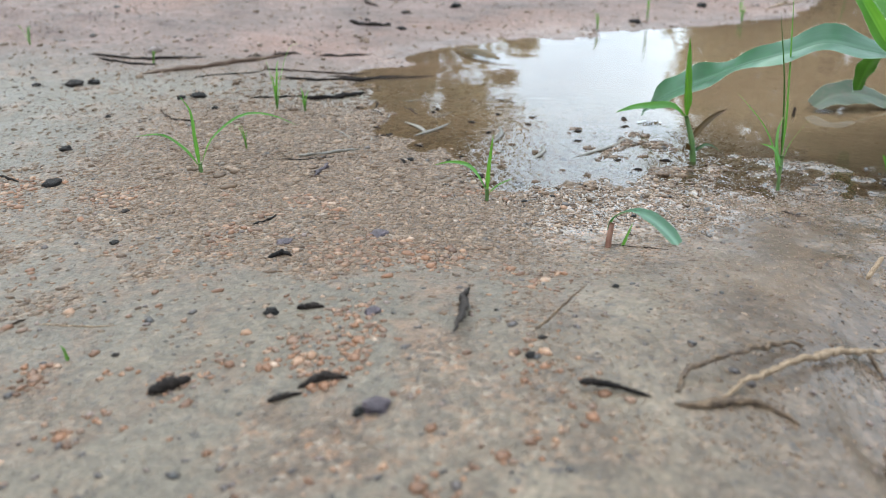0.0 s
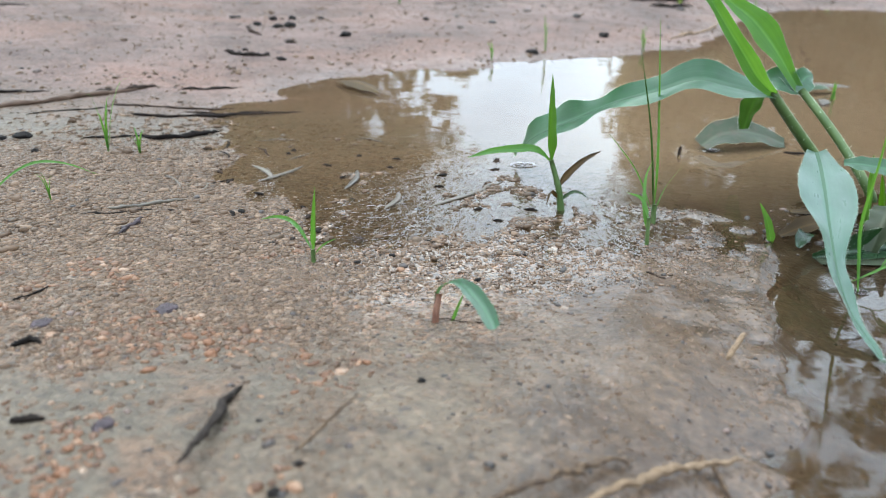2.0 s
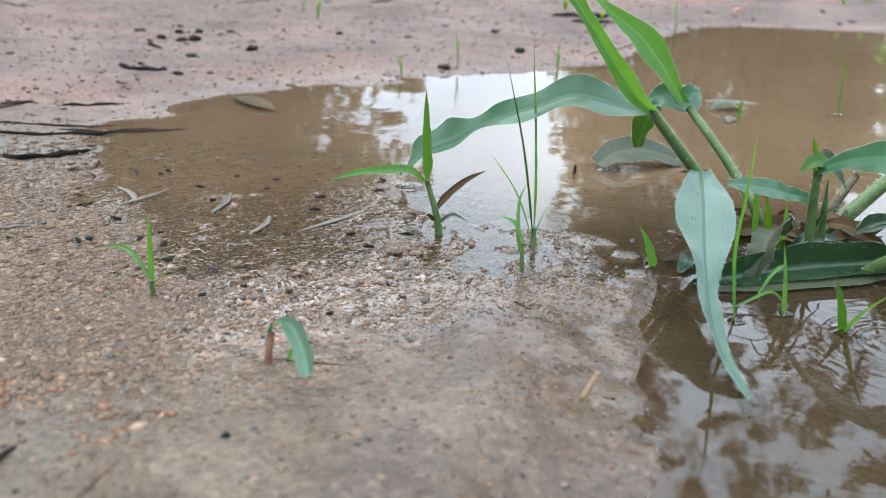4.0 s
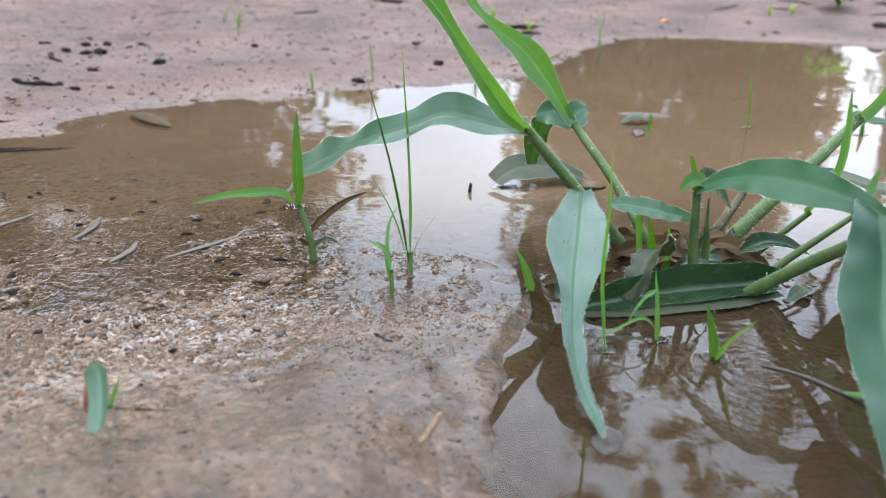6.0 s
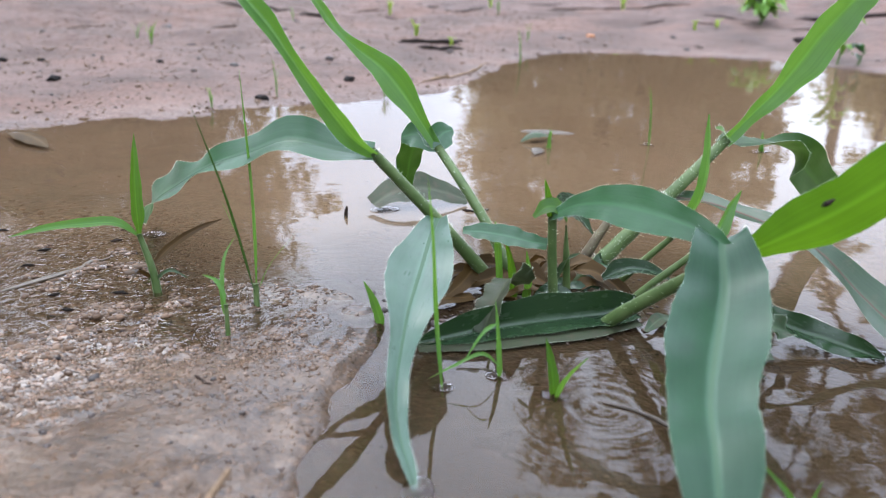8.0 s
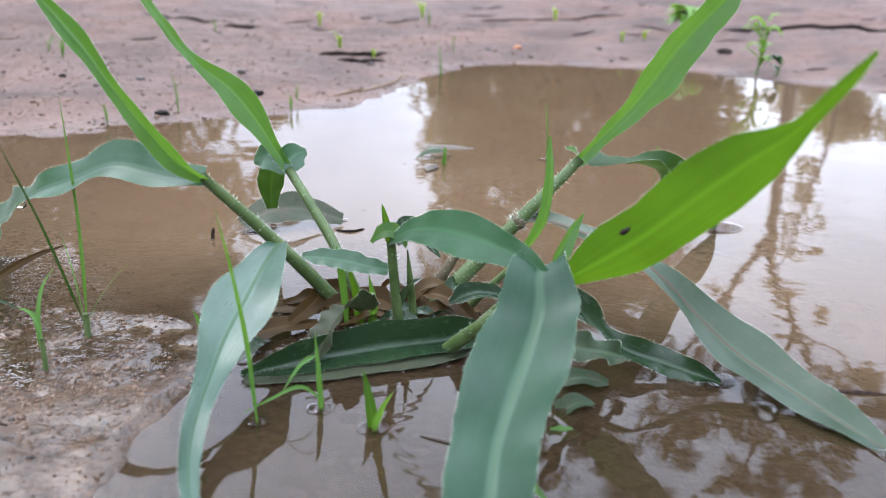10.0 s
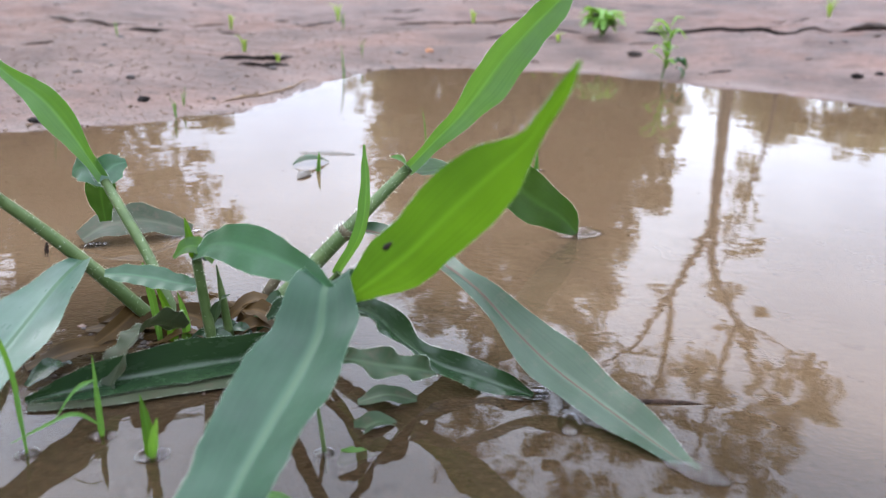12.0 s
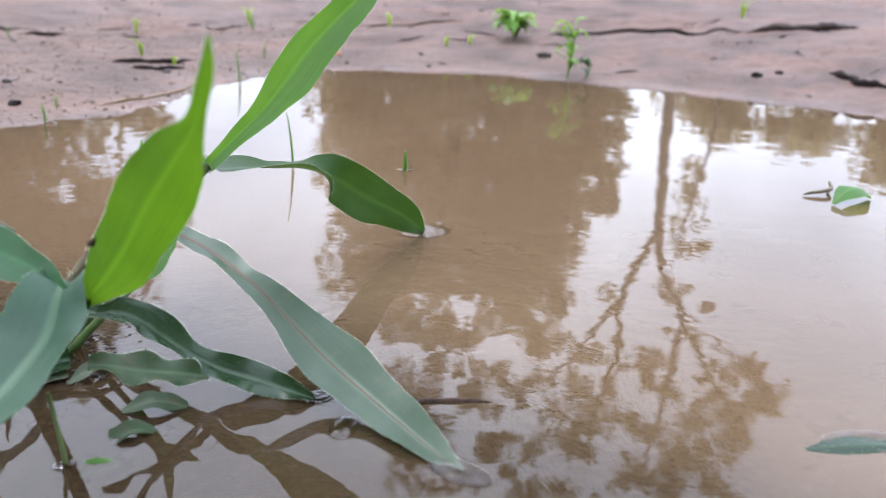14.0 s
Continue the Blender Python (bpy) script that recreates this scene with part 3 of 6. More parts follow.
def layer(me, name, values):
    a = me.attributes.new(name, "FLOAT", "POINT")
    a.data.foreach_set("value", np.clip(values, 0, 1).astype(np.float32))


def silt_at(x, y):
    """How far fine grey silt covers the sand."""
    tongue = ease(0.02, 0.10, x + 0.35 * (0.36 - y)) * ease(0.47, 0.40, y)
    return np.clip(tongue + 0.55 * rough(x, y, 0.07, 31, 3) + 0.28 * ease(0.5, 0.3, y), 0, 1) * ease(0.62, 0.5, y)


def coarse_at(x, y):
    """How thickly coarse grains lie on it."""
    belt = ease(-0.24, -0.12, x) * ease(0.17, 0.09, x + 0.4 * (0.40 - y)) * ease(0.29, 0.35, y + 0.12 * x) * ease(0.62, 0.52, y)
    patch = ease(0.05, 0.45, rough(x, y, 0.045, 41, 3)) * ease(0.06, -0.03, x) * ease(0.6, 0.4, y)
    return np.clip(belt + 0.8 * patch + 0.15, 0, 1)


G_X = graded([(-0.42, -0.12, 0.003), (-0.12, 0.26, 0.0019), (0.26, 0.62, 0.0035), (0.62, 1.4, 0.010)], 90)
G_Y = graded([(0.10, 0.27, 0.003), (0.27, 0.60, 0.0019), (0.60, 0.70, 0.0035), (0.70, 1.7, 0.007)], 90)
g_mesh, g_co = sheet("ground", G_X, G_Y, height, MUD)
gx, gy = g_co[:, 0], g_co[:, 1]
g_d = from_shore(gx, gy)
g_out = ease(0.9, 1.5, np.hypot(gx - 0.25, gy - 0.45))
layer(g_mesh, "silt", silt_at(gx, gy) * (1 - g_out))
layer(g_mesh, "coarse", coarse_at(gx, gy) * (1 - 0.8 * g_out))
soaked = 0.30 * ease(0.33, 0.41, gy) * ease(0.60, 0.50, gy) * ease(-0.14, -0.02, gx)
under = 0.2 + 0.8 * ease(-0.0014, -0.0005, g_co[:, 2])
layer(g_mesh, "wet", under * (0.14 + 0.86 * np.maximum(soaked, np.maximum(0.5 * ease(0.075, 0.005, g_d + 0.035 * rough(gx, gy, 0.05, 51, 3)), np.maximum(film_at(gx, gy) * (0.35 + 0.65 * ease(0.20, 0.13, gx)), 0.6 * ease(0.0030, 0.0004, g_co[:, 2]))))))
layer(g_mesh, "bank", np.maximum(ease(0.58, 0.74, gy + 0.1 * gx), g_out))
layer(g_mesh, "rosy", ease(0.06, 0.15, gx + 0.04 * rough(gx, gy, 0.08, 91, 3)))
ground = lone("ground", g_mesh, (0, 0, 0), "wet reddish sandy mud round a puddle", "ground", kind="structure")

w_mesh, w_co = sheet("puddle", np.arange(-0.14, 1.46, 0.006), np.arange(-0.3, 1.44, 0.006), lambda x, y: 0 * x, WATER,
                     keep=lambda x, y: height(x, y) < 0.004)
layer(w_mesh, "murk", 0.24 + 0.72 * (1 - np.exp(np.minimum(height(w_co[:, 0], w_co[:, 1]), 0) * 110)))
layer(w_mesh, "grit", 0.42 * film_at(w_co[:, 0], w_co[:, 1]) + 0.05 * ease(0.16, 0.08, w_co[:, 0]) * ease(0.66, 0.54, w_co[:, 1]))
# lifts the water tone away from the plant, leaving painted shade around it
layer(w_mesh, "unshaded", ease(0.40, 0.58, w_co[:, 1] + 0.05 * rough(w_co[:, 0], w_co[:, 1], 0.1, 81, 3) - 0.35 * np.clip(w_co[:, 0] - 0.45, 0, 1) + 1.7 * np.clip(w_co[:, 0] - 0.40, 0, 0.3)))
puddle = lone("puddle", w_mesh, (0, 0, 0), "still brown rain puddle mirroring sky and trees", "water", kind="structure")


# ---- the big grass plant standing in the puddle ----
plant = thing("grass_plant", (0.315, 0.425, -0.006), "broad-leaved hairy green grass plant standing in the puddle", "plant")
S1 = [(0.300, 0.446, -0.008), (0.290, 0.446, 0.006), (0.271, 0.447, 0.028), (0.254, 0.4455, 0.047), (0.2358, 0.4405, 0.067)]
stem("stem", S1, [0.0038, 0.0036, 0.0034, 0.0030, 0.0026], plant, bristle=0.0018, count=150)
blade("leaf", [(0.237, 0.4395, 0.0655), (0.2277, 0.437, 0.0735), (0.2202, 0.4365, 0.0830), (0.2108, 0.438, 0.0955), (0.2035, 0.441, 0.1060), (0.1975, 0.445, 0.1150), (0.1890, 0.452, 0.1250), (0.1770, 0.462, 0.1380)],
      0.0112, (0.6, -0.2, 0.75), LEAF_GREEN, plant, fold=40, profile=[0.5, 0.75, 1, 0.95, 0.75, 0.6, 0.75, 0.95, 0.85, 0.55, 0.1], side2=(0.8, 0.2, 0.5), wave=0.0006, fringe=0.0009, n=32)
blade("leaf", [(0.2365, 0.4405, 0.0650), (0.2207, 0.443, 0.0680), (0.2032, 0.449, 0.0709), (0.1882, 0.456, 0.0645), (0.1693, 0.470, 0.0547), (0.1542, 0.492, 0.0404), (0.1398, 0.520, 0.0238), (0.1325, 0.548, 0.0050)],
      0.0285, (0.0, 0.86, 0.50), LEAF_BLUE, plant, fold=16, profile=[0.45, 0.62, 0.74, 0.72, 0.50, 0.46, 0.62, 0.82, 1.0, 0.86, 0.55, 0.12], side2=(0.3, 0.85, 0.42), wave=0.0016, waves=4.5, fringe=0.0012, rib=RIB, n=40, m=10)
blade("leaf", [(0.2655, 0.4435, 0.0355), (0.2586, 0.425, 0.0345), (0.2494, 0.400, 0.0300), (0.2406, 0.377, 0.0250), (0.235, 0.360, 0.0194), (0.2305, 0.345, 0.0145), (0.2282, 0.333, 0.0100), (0.2278, 0.322, 0.0060), (0.2286, 0.312, 0.0026), (0.2292, 0.302, -0.0012)],
      0.0250, (0.95, -0.28, 0.02), LEAF_WAXY, plant, fold=14, profile=[0.30, 0.55, 0.84, 0.97, 1.0, 0.92, 0.70, 0.44, 0.31, 0.29, 0.27, 0.22, 0.05], side2=(0.95, 0.1, -0.3), wave=0.0009, waves=4, fringe=0.0012, rib=RIB, n=40, m=10)
S2 = [(0.308, 0.438, -0.008), (0.297, 0.444, 0.015), (0.291, 0.458, 0.029), (0.283, 0.471, 0.043), (0.2745, 0.4865, 0.0565)]
stem("stem", S2, [0.0031, 0.003, 0.0028, 0.0027, 0.0024], plant, bristle=0.0018, count=110)
blade("leaf", [(0.2745, 0.489, 0.0560), (0.2686, 0.493, 0.0655), (0.2608, 0.499, 0.078), (0.2505, 0.506, 0.0907), (0.2372, 0.512, 0.1007), (0.2286, 0.517, 0.1094), (0.2229, 0.521, 0.117), (0.2150, 0.527, 0.128), (0.2080, 0.531, 0.139)],
      0.0150, (0.55, 0.1, 0.8), LEAF_GREEN, plant, fold=26, profile=[0.35, 0.45, 0.72, 1.0, 0.98, 0.80, 0.45, 0.30, 0.36, 0.36, 0.30, 0.08], side2=(0.8, 0.3, 0.5), wave=0.0009, fringe=0.0009, n=36, m=10)
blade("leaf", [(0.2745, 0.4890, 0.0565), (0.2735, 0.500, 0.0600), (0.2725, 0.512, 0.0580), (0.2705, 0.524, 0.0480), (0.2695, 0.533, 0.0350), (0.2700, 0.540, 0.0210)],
      0.0165, (0.98, 0.0, 0.18), LEAF_SHADED, plant, fold=14, profile=[0.5, 0.9, 1.0, 0.95, 0.9, 0.85, 0.7, 0.35], wave=0.0010, fringe=0.0010, label="shade-toned green leaf hanging behind a stem")
blade("leaf", [(0.2600, 0.5050, 0.0575), (0.2660, 0.4985, 0.0602), (0.2730, 0.4900, 0.0585), (0.2785, 0.4925, 0.0622), (0.2838, 0.4955, 0.0628)],
      0.0135, (0.15, 0.55, 0.82), LEAF_BLUE, plant, fold=10, profile=[0.35, 0.9, 1.0, 0.75, 0.95, 0.9, 0.25], wave=0.0010, waves=2, fringe=0.0012, n=22, label="short blue-green leaf clasping a stem")
blade("leaf", [(0.2555, 0.566, 0.003), (0.268, 0.570, 0.009), (0.284, 0.573, 0.010), (0.298, 0.574, 0.007), (0.313, 0.572, 0.002)],
      0.024, (0.05, 0.90, 0.42), LEAF_SILTED, plant, fold=8, profile=[0.5, 0.85, 0.95, 1, 1, 0.9, 0.7, 0.4], wave=0.0008, waves=1.8, fringe=0.001, label="pale silted leaf lying on the water")
S3 = [(0.3135, 0.421, -0.007), (0.313, 0.4205, 0.006), (0.311, 0.420, 0.024), (0.3088, 0.418, 0.043)]
stem("stem", S3, [0.0026, 0.0026, 0.0024, 0.0022], plant, bristle=0.0016, count=60)
stem("stem", [(0.322, 0.424, -0.007), (0.3195, 0.423, 0.014), (0.3165, 0.421, 0.038)], [0.0023, 0.0021, 0.0018, 0.0003], plant)
blade("leaf", [(0.3150, 0.4172, 0.0405), (0.3105, 0.4168, 0.0470), (0.3055, 0.4170, 0.0478), (0.3005, 0.4175, 0.0432)], 0.0085, (0.1, 0.75, 0.6), LEAF_LIME, plant, fold=14, n=12, profile=[0.4, 0.9, 1.0, 0.8, 0.2])
blade("leaf", [(0.3080, 0.4165, 0.0440), (0.3119, 0.409, 0.0497), (0.3157, 0.400, 0.0541), (0.3212, 0.388, 0.0577), (0.3299, 0.374, 0.0586), (0.3392, 0.362, 0.0571), (0.3452, 0.354, 0.0548), (0.3490, 0.348, 0.0525)],
      0.0165, (0.30, 0.33, 0.90), LEAF_BLUE, plant, fold=8, profile=[0.3, 0.42, 0.55, 0.85, 1.0, 1.0, 0.92, 0.75, 0.5, 0.15], wave=0.0005, fringe=0.0008, n=32)
blade("leaf", [(0.310, 0.4195, 0.043), (0.318, 0.428, 0.0445), (0.326, 0.432, 0.039), (0.334, 0.432, 0.029)],
      0.0125, (0.1, 0.7, 0.75), LEAF_DARK, plant, fold=15, profile=[0.5, 0.9, 1.0, 0.7, 0.1])
blade("leaf", [(0.2741, 0.432, 0.0334), (0.2826, 0.430, 0.0332), (0.2921, 0.427, 0.0321), (0.3003, 0.424, 0.0305), (0.3086, 0.421, 0.0294)],
      0.0100, (0.05, 0.80, 0.60), LEAF_BLUE, plant, fold=10, profile=[0.3, 0.75, 0.95, 1.0, 0.95, 0.8, 0.5], wave=0.0005, fringe=0.0008)
S4 = [(0.330, 0.445, -0.007), (0.337, 0.445, 0.002), (0.359, 0.446, 0.0235), (0.380, 0.4455, 0.045), (0.4045, 0.4500, 0.0665)]
stem("stem", S4, [0.0046, 0.0044, 0.0040, 0.0034, 0.0028], plant, bristle=0.0022, count=260)
stem("stem_node", [(0.3725, 0.4455, 0.0372), (0.3765, 0.4455, 0.0412)], [0.0036, 0.0047, 0.0036], plant, STEM_OLD, bristle=0.0030, count=60, n=7, label="swollen bristly node")
blade("leaf", [(0.4032, 0.4497, 0.0651), (0.4162, 0.452, 0.077), (0.4286, 0.454, 0.0879), (0.4397, 0.456, 0.1002), (0.4508, 0.458, 0.1138), (0.4621, 0.460, 0.125), (0.4722, 0.462, 0.1338), (0.4793, 0.463, 0.1401), (0.4900, 0.465, 0.1500)],
      0.0215, (0.72, 0.0, -0.70), LEAF_GREEN, plant, fold=24, profile=[0.26, 0.34, 0.50, 0.74, 0.95, 1.0, 0.95, 0.82, 0.55, 0.1], wave=0.0008, fringe=0.0009, n=34, m=10)
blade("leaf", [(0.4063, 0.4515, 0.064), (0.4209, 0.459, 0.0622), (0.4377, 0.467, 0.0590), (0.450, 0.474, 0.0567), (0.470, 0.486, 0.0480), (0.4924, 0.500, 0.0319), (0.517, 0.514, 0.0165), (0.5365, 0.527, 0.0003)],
      0.0270, (0.1, 1.0, -0.12), LEAF_SHADED, plant, fold=10, profile=[0.45, 0.95, 1.05, 0.95, 0.85, 1.0, 0.92, 0.95, 0.8, 0.5, 0.1], side2=(0.25, -0.10, 0.95), twist=(0.34, 0.50), wave=0.0018, waves=2.6, fringe=0.0009, n=36, m=10, label="shade-toned green twisted leaf drooping to the water")
blade("leaf", [(0.4045, 0.450, 0.0665), (0.400, 0.447, 0.0715), (0.394, 0.444, 0.0735)], 0.005, (0, 0.8, 0.6), LEAF_GREEN, plant, fold=10, fringe=0.0018, n=10)
S5 = [(0.324, 0.405, -0.007), (0.333, 0.391, 0.010), (0.343, 0.371, 0.030), (0.352, 0.3500, 0.049)]
stem("stem", S5, [0.0036, 0.0034, 0.0032, 0.0030], plant, bristle=0.0018, count=110)
blade("leaf", [(0.3525, 0.3510, 0.0475), (0.3515, 0.3555, 0.0535), (0.3465, 0.3505, 0.0530), (0.3424, 0.339, 0.0435), (0.3345, 0.326, 0.0372), (0.3227, 0.308, 0.0313), (0.3131, 0.292, 0.0274), (0.3053, 0.275, 0.0245), (0.299, 0.259, 0.0150), (0.293, 0.245, -0.002)],
      0.0335, (0.92, -0.38, 0.10), LEAF_TEAL, plant, fold=25, profile=[0.28, 0.60, 0.92, 1.0, 0.98, 0.93, 0.86, 0.78, 0.66, 0.45, 0.12], wave=0.0011, waves=4.6, fringe=0.0007, rib=RIB, n=44, m=12, label="long blue-green leaf bowing into the water")
blade("leaf", [(0.353, 0.351, 0.0480), (0.3592, 0.337, 0.0602), (0.3656, 0.320, 0.0751), (0.3716, 0.304, 0.0917), (0.3778, 0.291, 0.1058), (0.3822, 0.280, 0.1165), (0.3836, 0.272, 0.1258), (0.3842, 0.266, 0.1325), (0.3843, 0.260, 0.1395)],
      0.0215, (0.66, -0.36, -0.64), LEAF_LIME, plant, fold=10, profile=[0.2, 0.42, 0.64, 0.84, 0.95, 1.0, 1.0, 0.98, 0.95, 0.88, 0.78, 0.52, 0.22, 0.19, 0.16, 0.03], wave=0.0008, waves=2.4, fringe=0.0005, n=40, m=10, label="bright lime-green young leaf")
blade("leaf", [(0.379, 0.447, 0.040), (0.390, 0.430, 0.0415), (0.4010, 0.406, 0.0405), (0.4078, 0.386, 0.0385), (0.4150, 0.3785, 0.0325), (0.4245, 0.3695, 0.0215), (0.4350, 0.3560, 0.0110), (0.4436, 0.3375, 0.0060), (0.4515, 0.3170, 0.0025), (0.4605, 0.2930, -0.0006)],
      0.0245, (0.75, 0.62, 0.2), LEAF_DUSTY, plant, fold=20, profile=[0.35, 0.45, 0.48, 0.42, 0.38, 0.62, 0.92, 1.0, 0.95, 0.80, 0.52, 0.12], side2=(0.85, 0.4, 0.35), wave=0.0009, fringe=0.0009, rib=RIB_SILT, n=40, m=10, label="silted leaf sagging into the water")
blade("leaf", [(0.3560, 0.3600, 0.0405), (0.3630, 0.3670, 0.0370), (0.3702, 0.3715, 0.0310), (0.3800, 0.3725, 0.0205), (0.3950, 0.3715, 0.0085), (0.4100, 0.3640, 0.0045), (0.4265, 0.3510, 0.0010)],
      0.0150, (0.15, 0.72, 0.66), LEAF_DARK, plant, fold=26, profile=[0.3, 0.75, 1.0, 0.85, 0.70, 0.80, 0.90, 0.7, 0.15], wave=0.0020, waves=3.4, fringe=0.001, n=36, m=10, label="dark wet curled leaf falling to the water")
blade("leaf", [(0.3520, 0.3560, 0.0240), (0.3600, 0.3560, 0.0220), (0.3700, 0.3565, 0.0185), (0.3800, 0.3590, 0.0150), (0.3910, 0.3630, 0.0095)],
      0.0130, (0.25, 0.85, 0.45), LEAF_PALE, plant, fold=18, profile=[0.3, 0.9, 1.0, 0.85, 0.75, 0.2], wave=0.0024, waves=2.6, fringe=0.0008, n=28, m=10, label="crumpled muddy leaf under the collar")
blade("leaf", [(0.344, 0.4035, 0.004), (0.325, 0.4035, 0.0035), (0.300, 0.4025, 0.003), (0.276, 0.399, 0.0025), (0.246, 0.394, 0.001)],
      0.0225, (0.0, 0.72, 0.70), LEAF_DARK, plant, fold=44, profile=[0.6, 0.95, 1, 1, 1, 0.95, 0.8, 0.55, 0.15], fringe=0.0008, label="dark wet leaf half folded on the water")
blade("leaf", [(0.343, 0.3965, 0.0022), (0.320, 0.3935, 0.0018), (0.297, 0.3915, 0.0016), (0.270, 0.3900, 0.0014), (0.247, 0.3900, 0.0008)],
      0.0135, (0.0, 1.0, 0.08), LEAF_SILTED, plant, fold=3, profile=[0.5, 0.9, 1, 1, 0.95, 0.8, 0.4], fringe=0.0014, label="pale silted half of a leaf lying wet on the water")
blade("leaf", [(0.303, 0.424, 0.010), (0.291, 0.412, 0.0185), (0.281, 0.402, 0.0135), (0.2745, 0.396, 0.002)],
      0.0165, (0.75, -0.3, 0.55), LEAF_SILTED, plant, fold=22, profile=[0.5, 0.9, 1, 0.8, 0.4], wave=0.001, fringe=0.0012, label="small muddy curled leaf")
stem("side_shoot", [(0.342, 0.436, -0.006), (0.353, 0.428, 0.012), (0.366, 0.419, 0.031)], [0.0022, 0.002, 0.0015], plant)
blade("leaf", [(0.365, 0.4195, 0.030), (0.374, 0.416, 0.048), (0.377, 0.418, 0.066), (0.377, 0.422, 0.0845)], 0.0065, (0.9, 0.2, -0.2), LEAF_GREEN, plant, fold=25, profile=[0.7, 0.9, 1, 0.9, 0.7, 0.1], n=16)
blade("leaf", [(0.371, 0.397, 0.036), (0.378, 0.402, 0.0425), (0.384, 0.407, 0.0485), (0.3895, 0.409, 0.0545)], 0.0095, (0.7, 0.1, -0.65), LEAF_GREEN, plant, fold=30, n=14)
stem("side_shoot", [(0.337, 0.415, -0.006), (0.352, 0.407, 0.014), (0.372, 0.397, 0.037)], [0.0022, 0.002, 0.0014], plant)
blade("leaf", [(0.336, 0.421, 0.012), (0.345, 0.418, 0.0175), (0.356, 0.416, 0.0165), (0.366, 0.413, 0.012)], 0.010, (0, 0.8, 0.6), LEAF_DARK, plant, fold=30, fringe=0.0012, n=14)
stem("dead_stem", [(0.331, 0.449, -0.006), (0.341, 0.452, 0.012), (0.354, 0.456, 0.029)], [0.0034, 0.0030, 0.0022], plant, STEM_OLD, bristle=0.002, count=50, label="withered brown stem")
blade("bud_leaf", [(0.3085, 0.4185, 0.041), (0.3070, 0.4200, 0.050), (0.3055, 0.4215, 0.0585)], 0.0050, (1, 0, 0), LEAF_LIME, plant, fold=35, n=12)
blade("bud_leaf", [(0.2935, 0.433, -0.004), (0.2915, 0.4325, 0.018), (0.2885, 0.432, 0.037)], 0.0042, (1, 0, 0), LEAF_GREEN, plant, fold=35, profile=[0.6, 0.7, 0.9, 1, 0.7, 0.1], n=14)
blade("bud_leaf", [(0.299, 0.430, -0.004), (0.297, 0.430, 0.014), (0.2925, 0.429, 0.030)], 0.0050, (1, 0, 0), LEAF_LIME, plant, fold=30, n=14)
blade("bud_leaf", [(0.303, 0.427, -0.004), (0.3035, 0.426, 0.012), (0.301, 0.425, 0.026)], 0.0046, (1, 0, 0), LEAF_GREEN, plant, fold=30, n=14)
blade("bud_leaf", [(0.3145, 0.4215, 0.012), (0.3165, 0.417, 0.023), (0.321, 0.413, 0.028)], 0.0060, (0.6, 0, 0.6), LEAF_PALE, plant, fold=20, n=12)
blade("dead_leaf", [(0.327, 0.438, 0.010), (0.336, 0.427, 0.012), (0.345, 0.412, 0.006), (0.350, 0.402, 0.001)], 0.010, (0.6, 0.5, 0.4), LEAF_DEAD, plant, fold=25, wave=0.001, n=14, label="withered brown leaf")
blade("dead_leaf", [(0.318, 0.432, 0.004), (0.304, 0.438, 0.010), (0.288, 0.441, 0.006), (0.272, 0.443, 0.001)], 0.012, (0, 0.8, 0.5), LEAF_DEAD, plant, fold=20, wave=0.0012, n=14, label="withered brown leaf")
blade("dead_leaf", [(0.300, 0.452, 0.008), (0.287, 0.449, 0.010), (0.275, 0.437, 0.006), (0.262, 0.428, 0.001)], 0.011, (0.3, 0.7, 0.5), LEAF_DEAD, plant, fold=18, wave=0.0012, n=14, label="withered brown leaf")
for x, y, ln, w, a, mt in ((0.262, 0.428, 0.040, 0.012, 0.35, LEAF_DEAD), (0.280, 0.447, 0.036, 0.010, -0.3, LEAF_DEAD), (0.252, 0.415, 0.022, 0.008, 0.9, LEAF_DARK), (0.340, 0.432, 0.030, 0.010, 0.2, LEAF_DEAD),
                           (0.299, 0.418, 0.018, 0.009, 1.2, LEAF_DEAD), (0.327, 0.414, 0.016, 0.008, -0.6, LEAF_PALE), (0.290, 0.462, 0.030, 0.008, 0.1, LEAF_DARK), (0.352, 0.395, 0.020, 0.007, 0.5, LEAF_PALE), (0.372, 0.362, 0.022, 0.010, -0.2, LEAF_PALE)):
    c, s = math.cos(a), math.sin(a)
    blade("dead_leaf", [(x - c * ln / 2, y - s * ln / 2, 0.0006), (x, y, 0.0035), (x + c * ln / 2, y + s * ln / 2, 0.0008)], w, (-s, c, 0.25), mt, plant, fold=12, wave=0.0005, waves=1.6, n=12, m=4, profile=[0.3, 0.8, 1, 0.9, 0.3])
base_rng = np.random.default_rng(77)
for k in range(16):
    a, q = base_rng.uniform(0, 6.28), base_rng.uniform(0.2, 1.0)
    x, y, ln, w = 0.308 + 0.048 * q * math.cos(a), 0.434 + 0.024 * q * math.sin(a), base_rng.uniform(0.016, 0.034), base_rng.uniform(0.005, 0.011)
    t_ = base_rng.uniform(-0.9, 0.9)
    c, s, h = math.cos(t_), math.sin(t_), base_rng.uniform(0.003, 0.014)
    blade("dead_leaf", [(x - c * ln / 2, y - s * ln / 2, 0.0005), (x, y, h), (x + c * ln / 2, y + s * ln / 2, 0.5 * h)], w, (-s, c, base_rng.uniform(-0.4, 0.8)), LEAF_DEAD if k % 4 else LEAF_DARK, plant,
          fold=base_rng.uniform(8, 35), wave=0.0008, waves=2.0, n=12, m=4, profile=[0.4, 0.9, 1, 0.8, 0.25])
